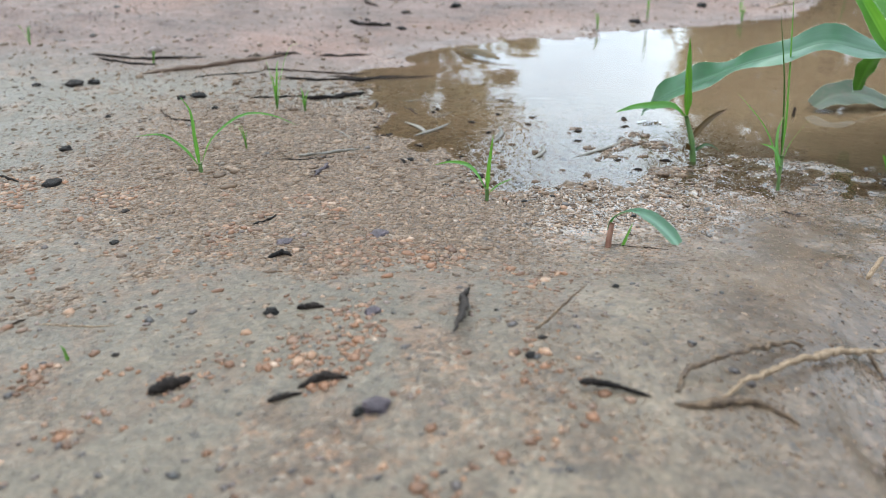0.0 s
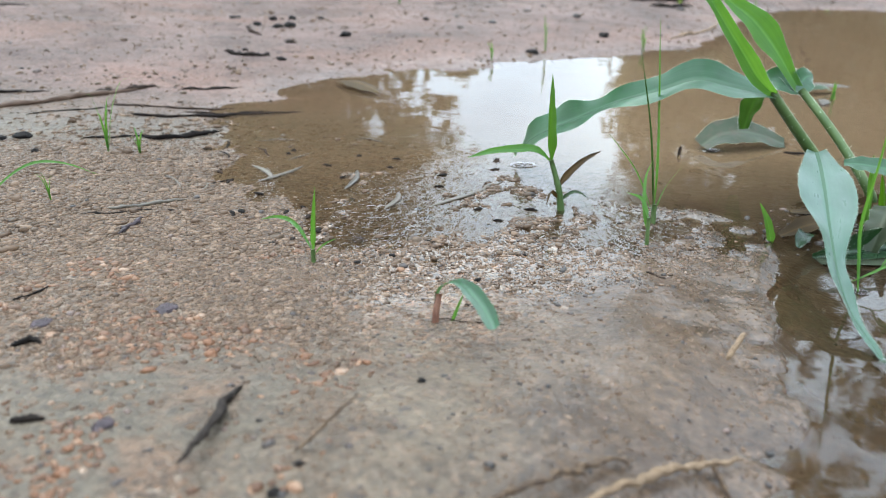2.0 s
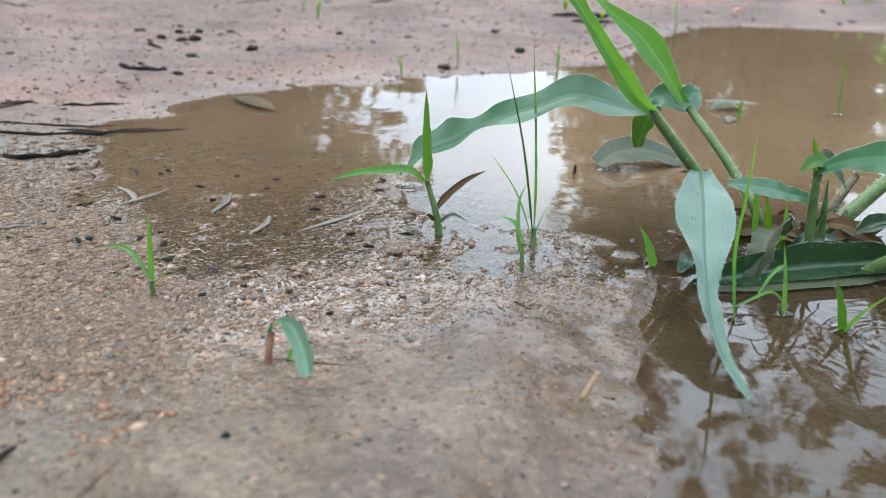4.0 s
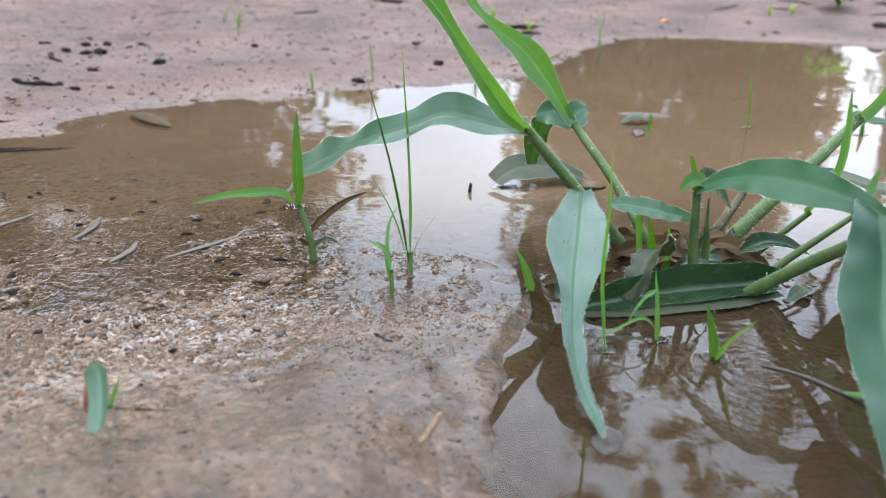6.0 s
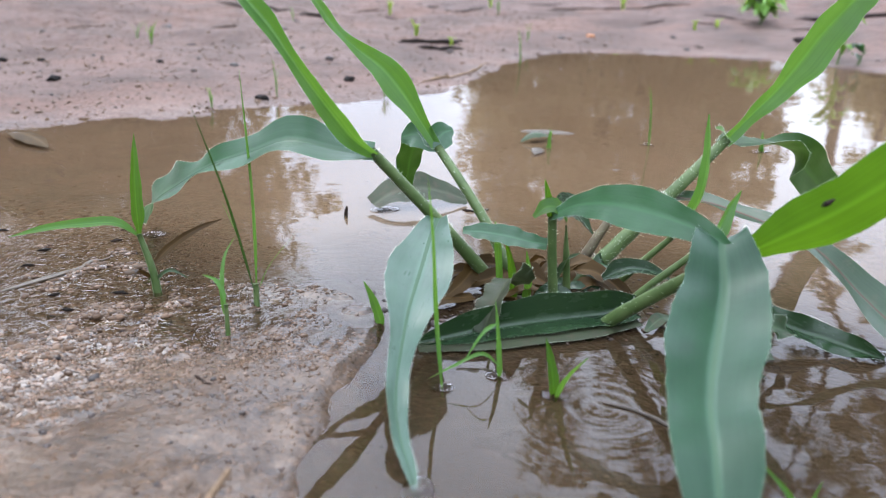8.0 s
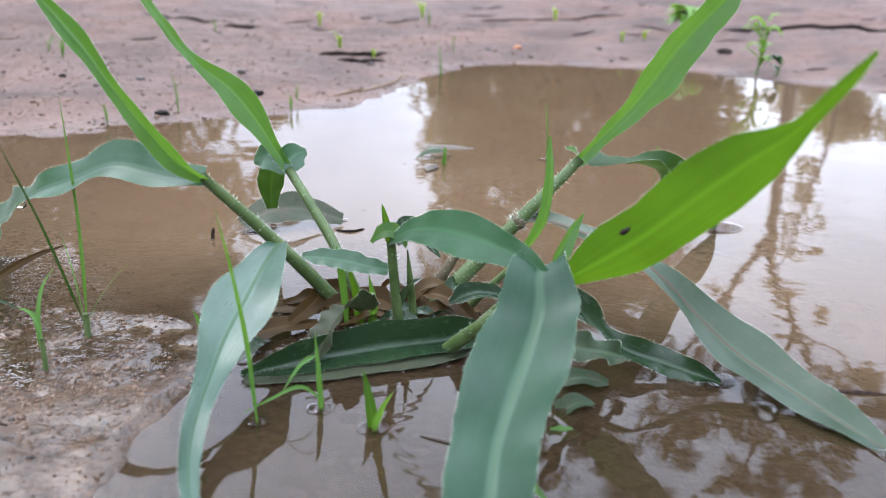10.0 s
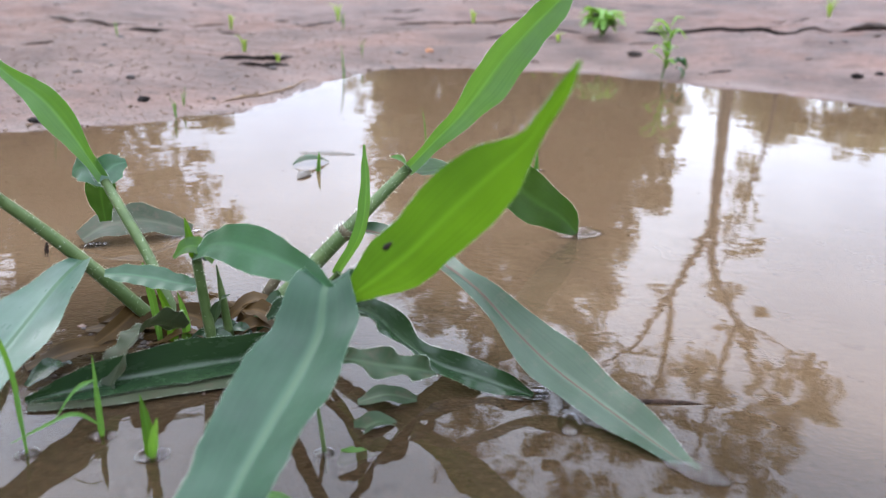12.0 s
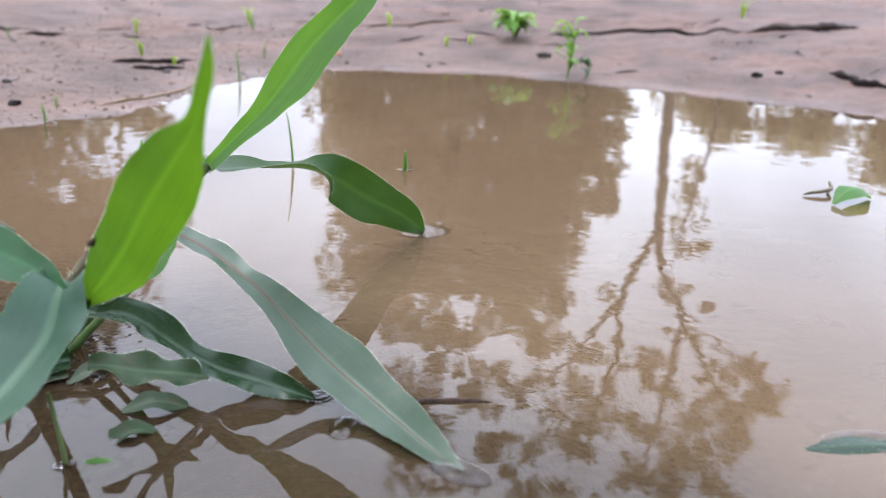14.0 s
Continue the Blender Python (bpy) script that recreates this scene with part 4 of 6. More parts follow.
stem("stem_node", [(0.3512, 0.3515, 0.0465), (0.3530, 0.3480, 0.0515)], [0.0032, 0.0040, 0.0030], plant, LEAF_LIME, n=7, label="pale green leaf collar")
part("blemish", mesh_of("blemish", *tube_data([(0.3572, 0.3175, 0.0780), (0.3578, 0.3158, 0.0795), (0.3590, 0.3145, 0.0812)], [0.0003, 0.0011, 0.0008, 0.0002], 8, 6), CLOD), plant, "dark chewed spot on a leaf")


# ---- seedlings and grass shoots ----
def shoot(name, at, label, category, blades, stems=(), group=""):
    """A small plant: stems (points, radii, material) and blades (points, width, side, material), its base in the mud at `at`."""
    ob = thing(name, (at[0], at[1], min(float(height(at[0], at[1])), 0.0) - 0.002), label, category, group)
    for pts, radii, mat in stems:
        stem("stem", pts, radii, ob, mat, n=10, sides=7)
    for pts, w, side, mat, *shape in blades:
        blade("leaf", pts, 0.74 * w if w < 0.0037 else w, side, mat, ob, fold=28, n=18, m=4, profile=shape[0] if shape else None)
    return ob


def rooted(x, y):
    """A place just under the mud."""
    return (x, y, float(height(x, y)) - 0.002)


SG = "grass shoots round the puddle"
shoot("seedling", (0.0708, 0.3323), "reddish-stemmed seedling with one hooked green leaf in the mud", "seedling",
      [([(0.0713, 0.335, 0.0128), (0.0722, 0.3345, 0.0179), (0.0748, 0.328, 0.0237), (0.0787, 0.318, 0.0283), (0.0824, 0.306, 0.0296), (0.085, 0.294, 0.0298), (0.0863, 0.283, 0.0295)], 0.0064, (0.9, 0.2, 0.35), LEAF_BLUE, [0.28, 0.30, 0.45, 0.75, 1.0, 1.0, 0.95, 0.75]),
       ([(0.0765, 0.333, 0.004), (0.0790, 0.334, 0.0105), (0.0815, 0.335, 0.0165)], 0.0022, (1, 0, 0), LEAF_GREEN)],
      [([rooted(0.0708, 0.3323), (0.0712, 0.3335, 0.010), (0.0724, 0.3352, 0.0165)], [0.0017, 0.0015, 0.0014], STEM_RED)])
shoot("grass_shoot", (0.021, 0.3965), "small three-bladed grass shoot in gritty wet sand", "grass",
      [([(0.0212, 0.3965, 0.007), (0.0218, 0.396, 0.020), (0.0235, 0.3938, 0.0385)], 0.0036, (0.9, 0.3, 0), LEAF_GREEN),
       ([(0.0208, 0.3967, 0.008), (0.013, 0.404, 0.0180), (0.004, 0.418, 0.0160), (-0.0065, 0.432, 0.0095)], 0.0032, (0, 0.8, 0.6), LEAF_GREEN),
       ([(0.0214, 0.3965, 0.006), (0.0265, 0.390, 0.0135), (0.0325, 0.383, 0.0195)], 0.0024, (0.3, 0.6, 0.6), LEAF_GREEN)],
      [([rooted(0.021, 0.3965), (0.021, 0.3965, 0.009)], [0.0013, 0.0011], STEM)], SG)
shoot("grass_shoot", (0.144, 0.463), "upright grass shoot with a long drooping blade at the water", "grass",
      [([(0.1382, 0.4668, 0.025), (0.1378, 0.4700, 0.040), (0.1380, 0.4740, 0.055), (0.1386, 0.4779, 0.068)], 0.0064, (0.9, 0.4, 0), LEAF_LIME),
       ([(0.1385, 0.4668, 0.0245), (0.1295, 0.466, 0.0315), (0.1195, 0.464, 0.0325), (0.1060, 0.455, 0.0345), (0.0925, 0.4435, 0.0350)], 0.0058, (0, 0.8, 0.6), LEAF_GREEN),
       ([(0.1415, 0.466, 0.010), (0.150, 0.475, 0.0165), (0.161, 0.487, 0.0200), (0.1729, 0.4995, 0.0206)], 0.0042, (0, 0.7, 0.7), LEAF_DEAD),
       ([(0.1425, 0.4635, 0.006), (0.1375, 0.458, 0.0115), (0.1340, 0.452, 0.0065)], 0.0034, (0.7, 0, 0.6), LEAF_DEAD),
       ([(0.1435, 0.4635, 0.005), (0.1505, 0.4610, 0.0105), (0.1580, 0.4590, 0.0070)], 0.0032, (0, 0.7, 0.7), LEAF_PALE)],
      [([rooted(0.1445, 0.4625), (0.1425, 0.464, 0.011), (0.1382, 0.4668, 0.026)], [0.0024, 0.0020, 0.0014], STEM)], SG)
shoot("grass_tuft", (0.1866, 0.4417), "thin wiry grass tuft at the water's edge", "grass",
      [([(0.1866, 0.4425, 0.004), (0.1870, 0.446, 0.028), (0.1865, 0.4507, 0.0540), (0.1840, 0.4566, 0.0995)], 0.0022, (1, 0.2, 0), LEAF_GREEN),
       ([(0.1860, 0.4410, 0.006), (0.1815, 0.435, 0.030), (0.1757, 0.4295, 0.0565), (0.1656, 0.4232, 0.0925)], 0.0018, (1, 0.2, 0), LEAF_SHADED),
       ([(0.1870, 0.4425, 0.005), (0.1930, 0.448, 0.016), (0.2045, 0.455, 0.0275)], 0.0013, (0.5, 0, 0.7), LEAF_GREEN),
       ([(0.1858, 0.4430, 0.006), (0.1810, 0.460, 0.022), (0.1726, 0.4865, 0.0343)], 0.0013, (0.6, 0, 0.6), LEAF_GREEN)],
      [([rooted(0.1866, 0.4417), (0.1866, 0.4422, 0.010)], [0.0016, 0.0014], STEM)], SG)
shoot("grass_shoot", (0.1750, 0.4128), "slender curved grass shoot in grey silt", "grass",
      [([(0.1750, 0.4132, 0.006), (0.1735, 0.418, 0.018), (0.1750, 0.425, 0.0295), (0.1795, 0.4310, 0.0360)], 0.0032, (1, 0, 0.3), LEAF_GREEN),
       ([(0.1745, 0.414, 0.014), (0.1720, 0.4185, 0.0215), (0.1660, 0.4227, 0.0235)], 0.0034, (0.3, 0.6, 0.7), LEAF_GREEN)],
      [([rooted(0.1750, 0.4128), (0.1748, 0.4138, 0.014)], [0.0012, 0.0010], STEM)], SG)
shoot("grass_shoot", (-0.132, 0.4277), "arching three-bladed grass shoot on bare sand", "grass",
      [([(-0.1322, 0.428, 0.010), (-0.1335, 0.430, 0.026), (-0.1350, 0.433, 0.040), (-0.1405, 0.436, 0.0475)], 0.0034, (0.9, 0.2, 0), LEAF_GREEN),
       ([(-0.1324, 0.428, 0.011), (-0.1400, 0.428, 0.0215), (-0.150, 0.427, 0.0290), (-0.1640, 0.4245, 0.0290)], 0.0030, (0, 0.8, 0.6), LEAF_GREEN),
       ([(-0.1318, 0.428, 0.011), (-0.1240, 0.430, 0.0260), (-0.1090, 0.434, 0.0370), (-0.0950, 0.437, 0.0370), (-0.0800, 0.440, 0.0300)], 0.0032, (0, 0.8, 0.6), LEAF_GREEN)],
      [([rooted(-0.132, 0.4277), (-0.132, 0.4279, 0.013)], [0.0015, 0.0012], STEM)], SG)
shoot("grass_shoot", (0.2886, 0.349), "two-bladed young shoot rising from the puddle", "grass",
      [([(0.2886, 0.3490, -0.003), (0.2878, 0.352, 0.008), (0.2861, 0.3560, 0.0195)], 0.0048, (1, 0, 0), LEAF_LIME),
       ([(0.2888, 0.3488, -0.003), (0.2898, 0.341, 0.011), (0.2914, 0.3300, 0.0250)], 0.0040, (0.9, 0.2, 0.2), LEAF_GREEN)], (), SG)
shoot("grass_shoot", (0.2500, 0.3602), "single thin grass blade leaning out of the puddle", "grass",
      [([(0.2502, 0.3600, -0.004), (0.2490, 0.3630, 0.013), (0.2478, 0.3650, 0.029), (0.2440, 0.3560, 0.058), (0.2398, 0.3480, 0.0825)], 0.0026, (1, 0, 0), LEAF_GREEN)], (), SG)
shoot("grass_shoot", (0.2725, 0.3655), "thin grass shoot with a drooping side blade in the puddle", "grass",
      [([(0.2728, 0.3650, -0.003), (0.2722, 0.3680, 0.014), (0.2716, 0.3720, 0.0280)], 0.0034, (1, 0, 0), LEAF_GREEN),
       ([(0.2720, 0.3690, 0.020), (0.2660, 0.3660, 0.0180), (0.2580, 0.3630, 0.0080)], 0.0026, (0.2, 0.7, 0.6), LEAF_GREEN),
       ([(0.2726, 0.3655, 0.004), (0.2650, 0.3640, 0.0105), (0.2550, 0.3620, 0.0080), (0.2450, 0.3610, 0.0040)], 0.0024, (0.1, 0.7, 0.6), LEAF_GREEN)], (), SG)
shoot("grass_shoot", (0.238, 0.418), "short leaning grass shoot at the water's edge", "grass",
      [([(0.2370, 0.4160, -0.002), (0.2335, 0.4170, 0.010), (0.2295, 0.4190, 0.0185)], 0.0048, (0.7, 0, 0.6), LEAF_GREEN)], (), SG)
shoot("grass_shoot", (0.336, 0.272), "small double grass shoot in the shallow puddle", "grass",
      [([(0.3360, 0.2720, -0.003), (0.3320, 0.2760, 0.006), (0.3260, 0.2820, 0.0130)], 0.0030, (0.6, 0, 0.6), LEAF_GREEN),
       ([(0.3365, 0.2720, -0.003), (0.3390, 0.2740, 0.005), (0.3420, 0.2750, 0.0100)], 0.0028, (0.7, 0, -0.5), LEAF_GREEN)], (), SG)
shoot("water_weed", (0.3440, 0.3360), "thin stalked weed with small round leaves in the water", "weed",
      [([(0.3470, 0.3330, -0.003), (0.3530, 0.3320, -0.0012), (0.3600, 0.3330, -0.0015)], 0.0090, (0, 0.9, 0.2), LEAF_GREEN),
       ([(0.3560, 0.3460, -0.002), (0.3640, 0.3480, 0.0012), (0.3730, 0.3470, -0.001)], 0.0100, (0, 0.9, 0.2), LEAF_PALE)],
      [([(0.3440, 0.3360, -0.008), (0.3425, 0.3380, 0.008), (0.3405, 0.3400, 0.024)], [0.0009, 0.0009, 0.0006], STEM)])

# grass farther off
far_rng = np.random.default_rng(17)


def far_tuft(x, y, tall, count, lean, mat, label, name="grass_tuft", width=0.0022, cat="grass", group="far grass shoots"):
    z = max(float(height(x, y)), -0.004)
    blades_ = []
    for _ in range(count):
        a, h = far_rng.uniform(0, 6.28), tall * far_rng.uniform(0.6, 1.05)
        o = lean * far_rng.uniform(0.4, 1.0) * h
        dx, dy = math.cos(a) * o, math.sin(a) * o
        blades_.append(([(x, y, z - 0.002), (x + 0.25 * dx, y + 0.25 * dy, z + 0.5 * h), (x + 0.6 * dx, y + 0.6 * dy, z + 0.85 * h), (x + dx, y + dy, z + h * (1 - 0.25 * lean))],
                        width * far_rng.uniform(0.8, 1.2), (math.cos(a + 1.5), math.sin(a + 1.5), 0.1), mat))
    return shoot(name, (x, y), label, cat, blades_, (), group)


for x, y, h, c, le in ((-0.1144, 0.5594, 0.046, 4, 0.35), (-0.0947, 0.5561, 0.018, 3, 0.4), (-0.1162, 0.4688, 0.020, 3, 0.3), (-0.237, 0.684, 0.018, 3, 0.5), (-0.356, 0.728, 0.022, 3, 0.5),
                       (-0.1252, 0.2345, 0.008, 1, 0.3), (0.156, 0.866, 0.020, 3, 0.25), (0.317, 0.910, 0.025, 3, 0.3), (0.074, 1.225, 0.035, 5, 0.6), (0.054, 1.255, 0.025, 4, 0.6),
                       (0.214, 0.900, 0.045, 2, 0.12), (0.326, 0.945, 0.022, 2, 0.3), (0.583, 1.277, 0.030, 3, 0.3), (0.258, 1.389, 0.025, 4, 0.6), (0.61, 1.52, 0.05, 4, 0.3)):
    far_tuft(x, y, h, c + 1, le + 0.15, LEAF_GREEN, "thin pale-green grass tuft on the sandy bank")
for x, y, h in ((0.4957, 0.7030, 0.052), (0.5764, 0.6730, 0.022), (0.5235, 1.1250, 0.050), (0.4110, 0.7000, 0.030)):
    far_tuft(x, y, h, 2, 0.18, LEAF_GREEN, "thin grass blade standing in the puddle", "grass_shoot", 0.0042)
for x, y, h, c in ((0.890, 1.360, 0.018, 3), (0.936, 1.372, 0.018, 3), (0.421, 1.282, 0.025, 3), (0.457, 1.221, 0.012, 3), (0.430, 1.56, 0.03, 3), (0.618, 1.60, 0.045, 3), (0.873, 1.60, 0.03, 4), (1.60, 1.50, 0.05, 5)):
    far_tuft(x, y, h, c, 0.8, SPROUT_YELLOW, "yellow-green sprout on the far sandy bank", "sprout", 0.007, "sprout")


def leafy_weed(x, y, tall, spread_, leaves, mat, label, leaf_len, leaf_w):
    z = float(height(x, y))
    ob = thing("weed", (x, y, z - 0.003), label, "weed")
    stem("stem", [(x, y, z - 0.003), (x + 0.004, y, z + 0.5 * tall), (x + 0.010, y, z + 0.9 * tall)], [0.0022, 0.0018, 0.001], ob, STEM, n=8, sides=6)
    for i in range(leaves):
        a, h = far_rng.uniform(0, 6.28), z + tall * far_rng.uniform(0.15, 0.95)
        c, s = math.cos(a), math.sin(a)
        ln = leaf_len * far_rng.uniform(0.7, 1.2)
        p0 = (x + 0.005, y, h)
        blade("leaf", [p0, (x + c * ln * 0.5 * spread_, y + s * ln * 0.5 * spread_, h + ln * 0.42), (x + c * ln * spread_, y + s * ln * spread_, h + ln * far_rng.uniform(0.0, 0.5))],
              leaf_w * far_rng.uniform(0.8, 1.2), (-s, c, 0.1), mat, ob, fold=18, n=9, m=4, profile=[0.2, 0.8, 1.0, 0.8, 0.1])
    return ob


leafy_weed(1.018, 1.380, 0.030, 0.8, 46, BUSH_LEAF, "low bushy green weed on the far bank", 0.044, 0.017)
leafy_weed(0.968, 1.108, 0.075, 0.8, 15, BUSH_LEAF, "upright green weed at the far water's edge", 0.034, 0.0105)
leafy_weed(0.992, 1.098, 0.022, 0.9, 7, LEAF_BLUE, "small grey-green weed at the far water's edge", 0.026, 0.008)


# ---- twigs, roots and scraps lying on the mud ----
def lay(points, radii, name, mat, label, category, group="", lift=0.6, sides=7, knob=0.25, n=18, bend=0.0, heights=None, squash=1.0):
    """A twig along places on the ground, resting on it."""
    rng = np.random.default_rng(int(abs(points[0][0] * 9000 + points[0][1] * 7000)) + 3)
    flat = spline([(p[0], p[1], 0) for p in points], n)
    if bend:
        sway = np.cumsum(rng.normal(0, bend, (n, 2)), axis=0)
        flat[:, :2] += sway - np.linspace(0, 1, n)[:, None] * sway[-1]
    rr = np.interp(np.linspace(0, 1, n), np.linspace(0, 1, len(radii)), radii)
    rr[[0, -1]] *= 0.3
    rr[[1, -2]] *= 0.75
    z = np.maximum(height(flat[:, 0], flat[:, 1]), 0) + rr * lift
    if heights is not None:
        z = z + np.interp(np.linspace(0, 1, n), np.linspace(0, 1, len(heights)), heights)
    flat[:, 2] = z
    o = flat[n // 2].copy()
    verts, faces = tube_data(flat - o, rr, n, sides, knob, rng)
    if squash != 1.0:
        mid = np.repeat(flat[:, 2] - o[2], sides)
        verts = [(v[0], v[1], m + squash * (v[2] - m)) for v, m in zip(verts, mid)]
    return lone(name, mesh_of(name, verts, faces, mat), tuple(o), label, category, group)


RG = "tan roots lying on the mud"
lay([(0.0651, 0.2029), (0.0710, 0.2090), (0.0858, 0.2170), (0.0980, 0.2260), (0.1090, 0.2330), (0.1171, 0.2358)], [0.0005, 0.0009, 0.0008, 0.0010, 0.0008, 0.0006], "root", TWIG_TAN, "crooked tan root on wet mud", "root", RG, bend=0.0005, n=44, knob=0.38, heights=[0, 0.003, 0.004, 0.004, 0.003, 0.001])
lay([(0.0789, 0.2017), (0.0930, 0.2120), (0.1070, 0.2210), (0.1190, 0.2280), (0.1350, 0.2370), (0.1535, 0.2460)], [0.0006, 0.0009, 0.0010, 0.0013, 0.0009, 0.0007], "root", TWIG_TAN, "long knobbly tan root on wet mud", "root", RG, bend=0.0005, n=48, knob=0.38, heights=[0, 0.003, 0.004, 0.003, 0.003, 0.003])
lay([(0.1420, 0.2410), (0.1440, 0.2370), (0.1455, 0.2330)], [0.0008, 0.0008, 0.0005], "root", TWIG_TAN, "short stub of tan root", "root", RG, heights=[0.003, 0.001, 0])
lay([(0.0641, 0.1957), (0.0732, 0.1961), (0.0822, 0.1987), (0.0907, 0.1991), (0.1011, 0.1960)], [0.0006, 0.0013, 0.0014, 0.0010, 0.0005], "root", TWIG_TAN, "thick flaking tan root on wet mud", "root", RG, bend=0.0004, n=36, knob=0.42)
lay([(0.0378, 0.2021), (0.0468, 0.2017), (0.0584, 0.1988)], [0.0013, 0.0009, 0.0004], "twig", TWIG_DARK, "thin dark twig stuck in mud", "twig", "dark twigs", heights=[0.002, 0.001, 0])
lay([(0.0456, 0.2440), (0.0400, 0.2425), (0.0345, 0.2400), (0.0285, 0.2370)], [0.0003, 0.0004, 0.0005, 0.0005], "stalk", TWIG_TAN, "fine reddish stalk on wet mud", "stalk", heights=[0.014, 0.009, 0.004, 0.0], bend=0.0003)
lay([(0.0078, 0.2820), (0.0066, 0.2660), (0.0045, 0.2470), (0.0020, 0.2270)], [0.0004, 0.0013, 0.0016, 0.0012, 0.0004], "twig", CLOD, "black leaning splinter in the mud", "twig", "dark twigs", heights=[0.0, 0.001, 0.003, 0.005], bend=0.0004, n=24, knob=0.35)
lay([(0.1700, 0.3015), (0.1738, 0.3040), (0.1775, 0.3066)], [0.0011, 0.0011, 0.0010], "stick", TWIG_TAN, "short broken stick at the water's edge", "stick", heights=[0.0015, 0.006, 0.0105], knob=0.12)
for a, b, r, nm, mat, lab in (
        ((-0.2957, 0.6986), (-0.1984, 0.7036), 0.0024, "twig", TWIG_DARK, "dark charred twig on the sand"),
        ((-0.2850, 0.6920), (-0.2300, 0.6820), 0.0018, "twig", TWIG_DARK, "dark charred twig on the sand"),
        ((-0.2365, 0.6533), (-0.1317, 0.7245), 0.0042, "wood_splinter", BARK_BROWN, "long brown wood splinter on the sand"),
        ((-0.1700, 0.7000), (-0.1250, 0.7280), 0.0036, "wood_splinter", TWIG_DARK, "short dark wood splinter on the sand"),
        ((-0.1934, 0.6399), (-0.1424, 0.6667), 0.0012, "twig", TWIG_DARK, "thin dark twig on the sand"),
        ((-0.1305, 0.6506), (-0.0340, 0.6800), 0.0024, "twig", TWIG_DARK, "dark wet twig at the water's edge"),
        ((-0.1500, 0.6720), (-0.0600, 0.6900), 0.0016, "twig", TWIG_DARK, "thin dark twig on the sand"),
        ((-0.1080, 0.7283), (-0.0650, 0.7460), 0.0022, "twig", TWIG_DARK, "dark twig on the sand"),
        ((-0.0950, 0.6700), (-0.0074, 0.6771), 0.0016, "twig", TWIG_DARK, "dark twig half in the water"),
        ((-0.1390, 0.5857), (-0.0980, 0.6050), 0.0014, "twig", TWIG_DARK, "thin dark twig on the sand"),
        ((-0.1050, 0.5950), (-0.0591, 0.6200), 0.0036, "bark_strip", TWIG_DARK, "rough dark strip of bark on wet sand"),
        ((-0.0947, 0.4493), (-0.0619, 0.4600), 0.0010, "twig", TWIG_DARK, "thin dark twig on wet sand"),
        ((-0.0860, 0.4570), (-0.0480, 0.4780), 0.0018, "straw", STRAW, "flat pale straw on wet sand"),
        ((-0.1922, 0.5561), (-0.1760, 0.5300), 0.0010, "twig", TWIG_DARK, "small hooked dark twig on the sand"),
        ((-0.1800, 0.5330), (-0.1600, 0.5250), 0.0012, "twig", TWIG_DARK, "small dark twig on the sand"),
        ((-0.2420, 0.4270), (-0.2223, 0.4121), 0.0014, "twig", TWIG_DARK, "short dark twig on the sand"),
        ((-0.1569, 0.2585), (-0.1525, 0.2645), 0.0010, "twig", TWIG_DARK, "tiny dark twig on the sand"),
        ((-0.1475, 0.2600), (-0.1149, 0.2561), 0.0005, "stalk", TWIG_TAN, "hair-thin tan stalk on the sand"),
        ((-0.0884, 0.3489), (-0.0794, 0.3661), 0.0009, "twig", TWIG_DARK, "thin dark twig on gritty sand"),
        ((-0.0707, 0.4247), (-0.0644, 0.4482), 0.0021, "wood_splinter", PURPLE, "grey-blue splinter on gritty sand"),
        ((-0.094, 0.856), (-0.052, 0.848), 0.0028, "twig", TWIG_DARK, "crooked dark twig on the far sand"),
        ((-0.090, 0.966), (-0.070, 0.930), 0.0026, "twig", TWIG_DARK, "dark twig on the far sand"),
        ((0.0700, 0.3380), (0.0980, 0.3270), 0.0006, "twig", TWIG_DARK, "tiny dark twig beside the seedling"),
        ((0.1640, 0.3770), (0.1700, 0.3690), 0.0009, "twig", TWIG_DARK, "tiny dark twig on grey silt"),
        ((0.262, 1.484), (0.445, 1.538), 0.0050, "twig", TWIG_DARK, "long dark twig on the far bank"),
        ((0.1500, 1.62), (0.2900, 1.52), 0.0042, "twig", BARK_BROWN, "long brown twig on the far bank"),
        ((0.384, 1.207), (0.483, 1.254), 0.0045, "twig", TWIG_DARK, "dark twig on the far bank"),
        ((0.400, 1.180), (0.470, 1.200), 0.0038, "bark_strip", TWIG_DARK, "dark bark scrap on the far bank"),
        ((0.362, 0.965), (0.480, 1.120), 0.0024, "twig", TWIG_TAN, "long tan twig at the far water's edge"),
        ((1.10, 1.40), (1.40, 1.27), 0.0060, "twig", TWIG_DARK, "long dark root on the far bank"),
        ((1.406, 1.262), (1.643, 1.240), 0.0110, "branch", BARK_BROWN, "dark fallen branch on the far bank"),
        ((1.310, 0.975), (1.310, 0.870), 0.0080, "branch", TWIG_DARK, "dark stick on the far bank"),
        ((0.72, 1.62), (1.05, 1.66), 0.0050, "twig", BARK_BROWN, "brown twig on the far bank")):
    mid = (0.5 * (a[0] + b[0]) + 0.06 * (b[1] - a[1]), 0.5 * (a[1] + b[1]) - 0.05 * (b[0] - a[0]))
    r *= 0.72 if max(a[1], b[1]) < 0.8 else 0.9
    lay([a, mid, b], [0.35 * r, 0.8 * r, 0.55 * r, 0.85 * r, 0.6 * r, 0.25 * r], nm, mat, lab, nm.split("_")[-1], "scraps on the sand" if nm == "twig" else "", bend=r * 0.40, knob=0.42, n=22)


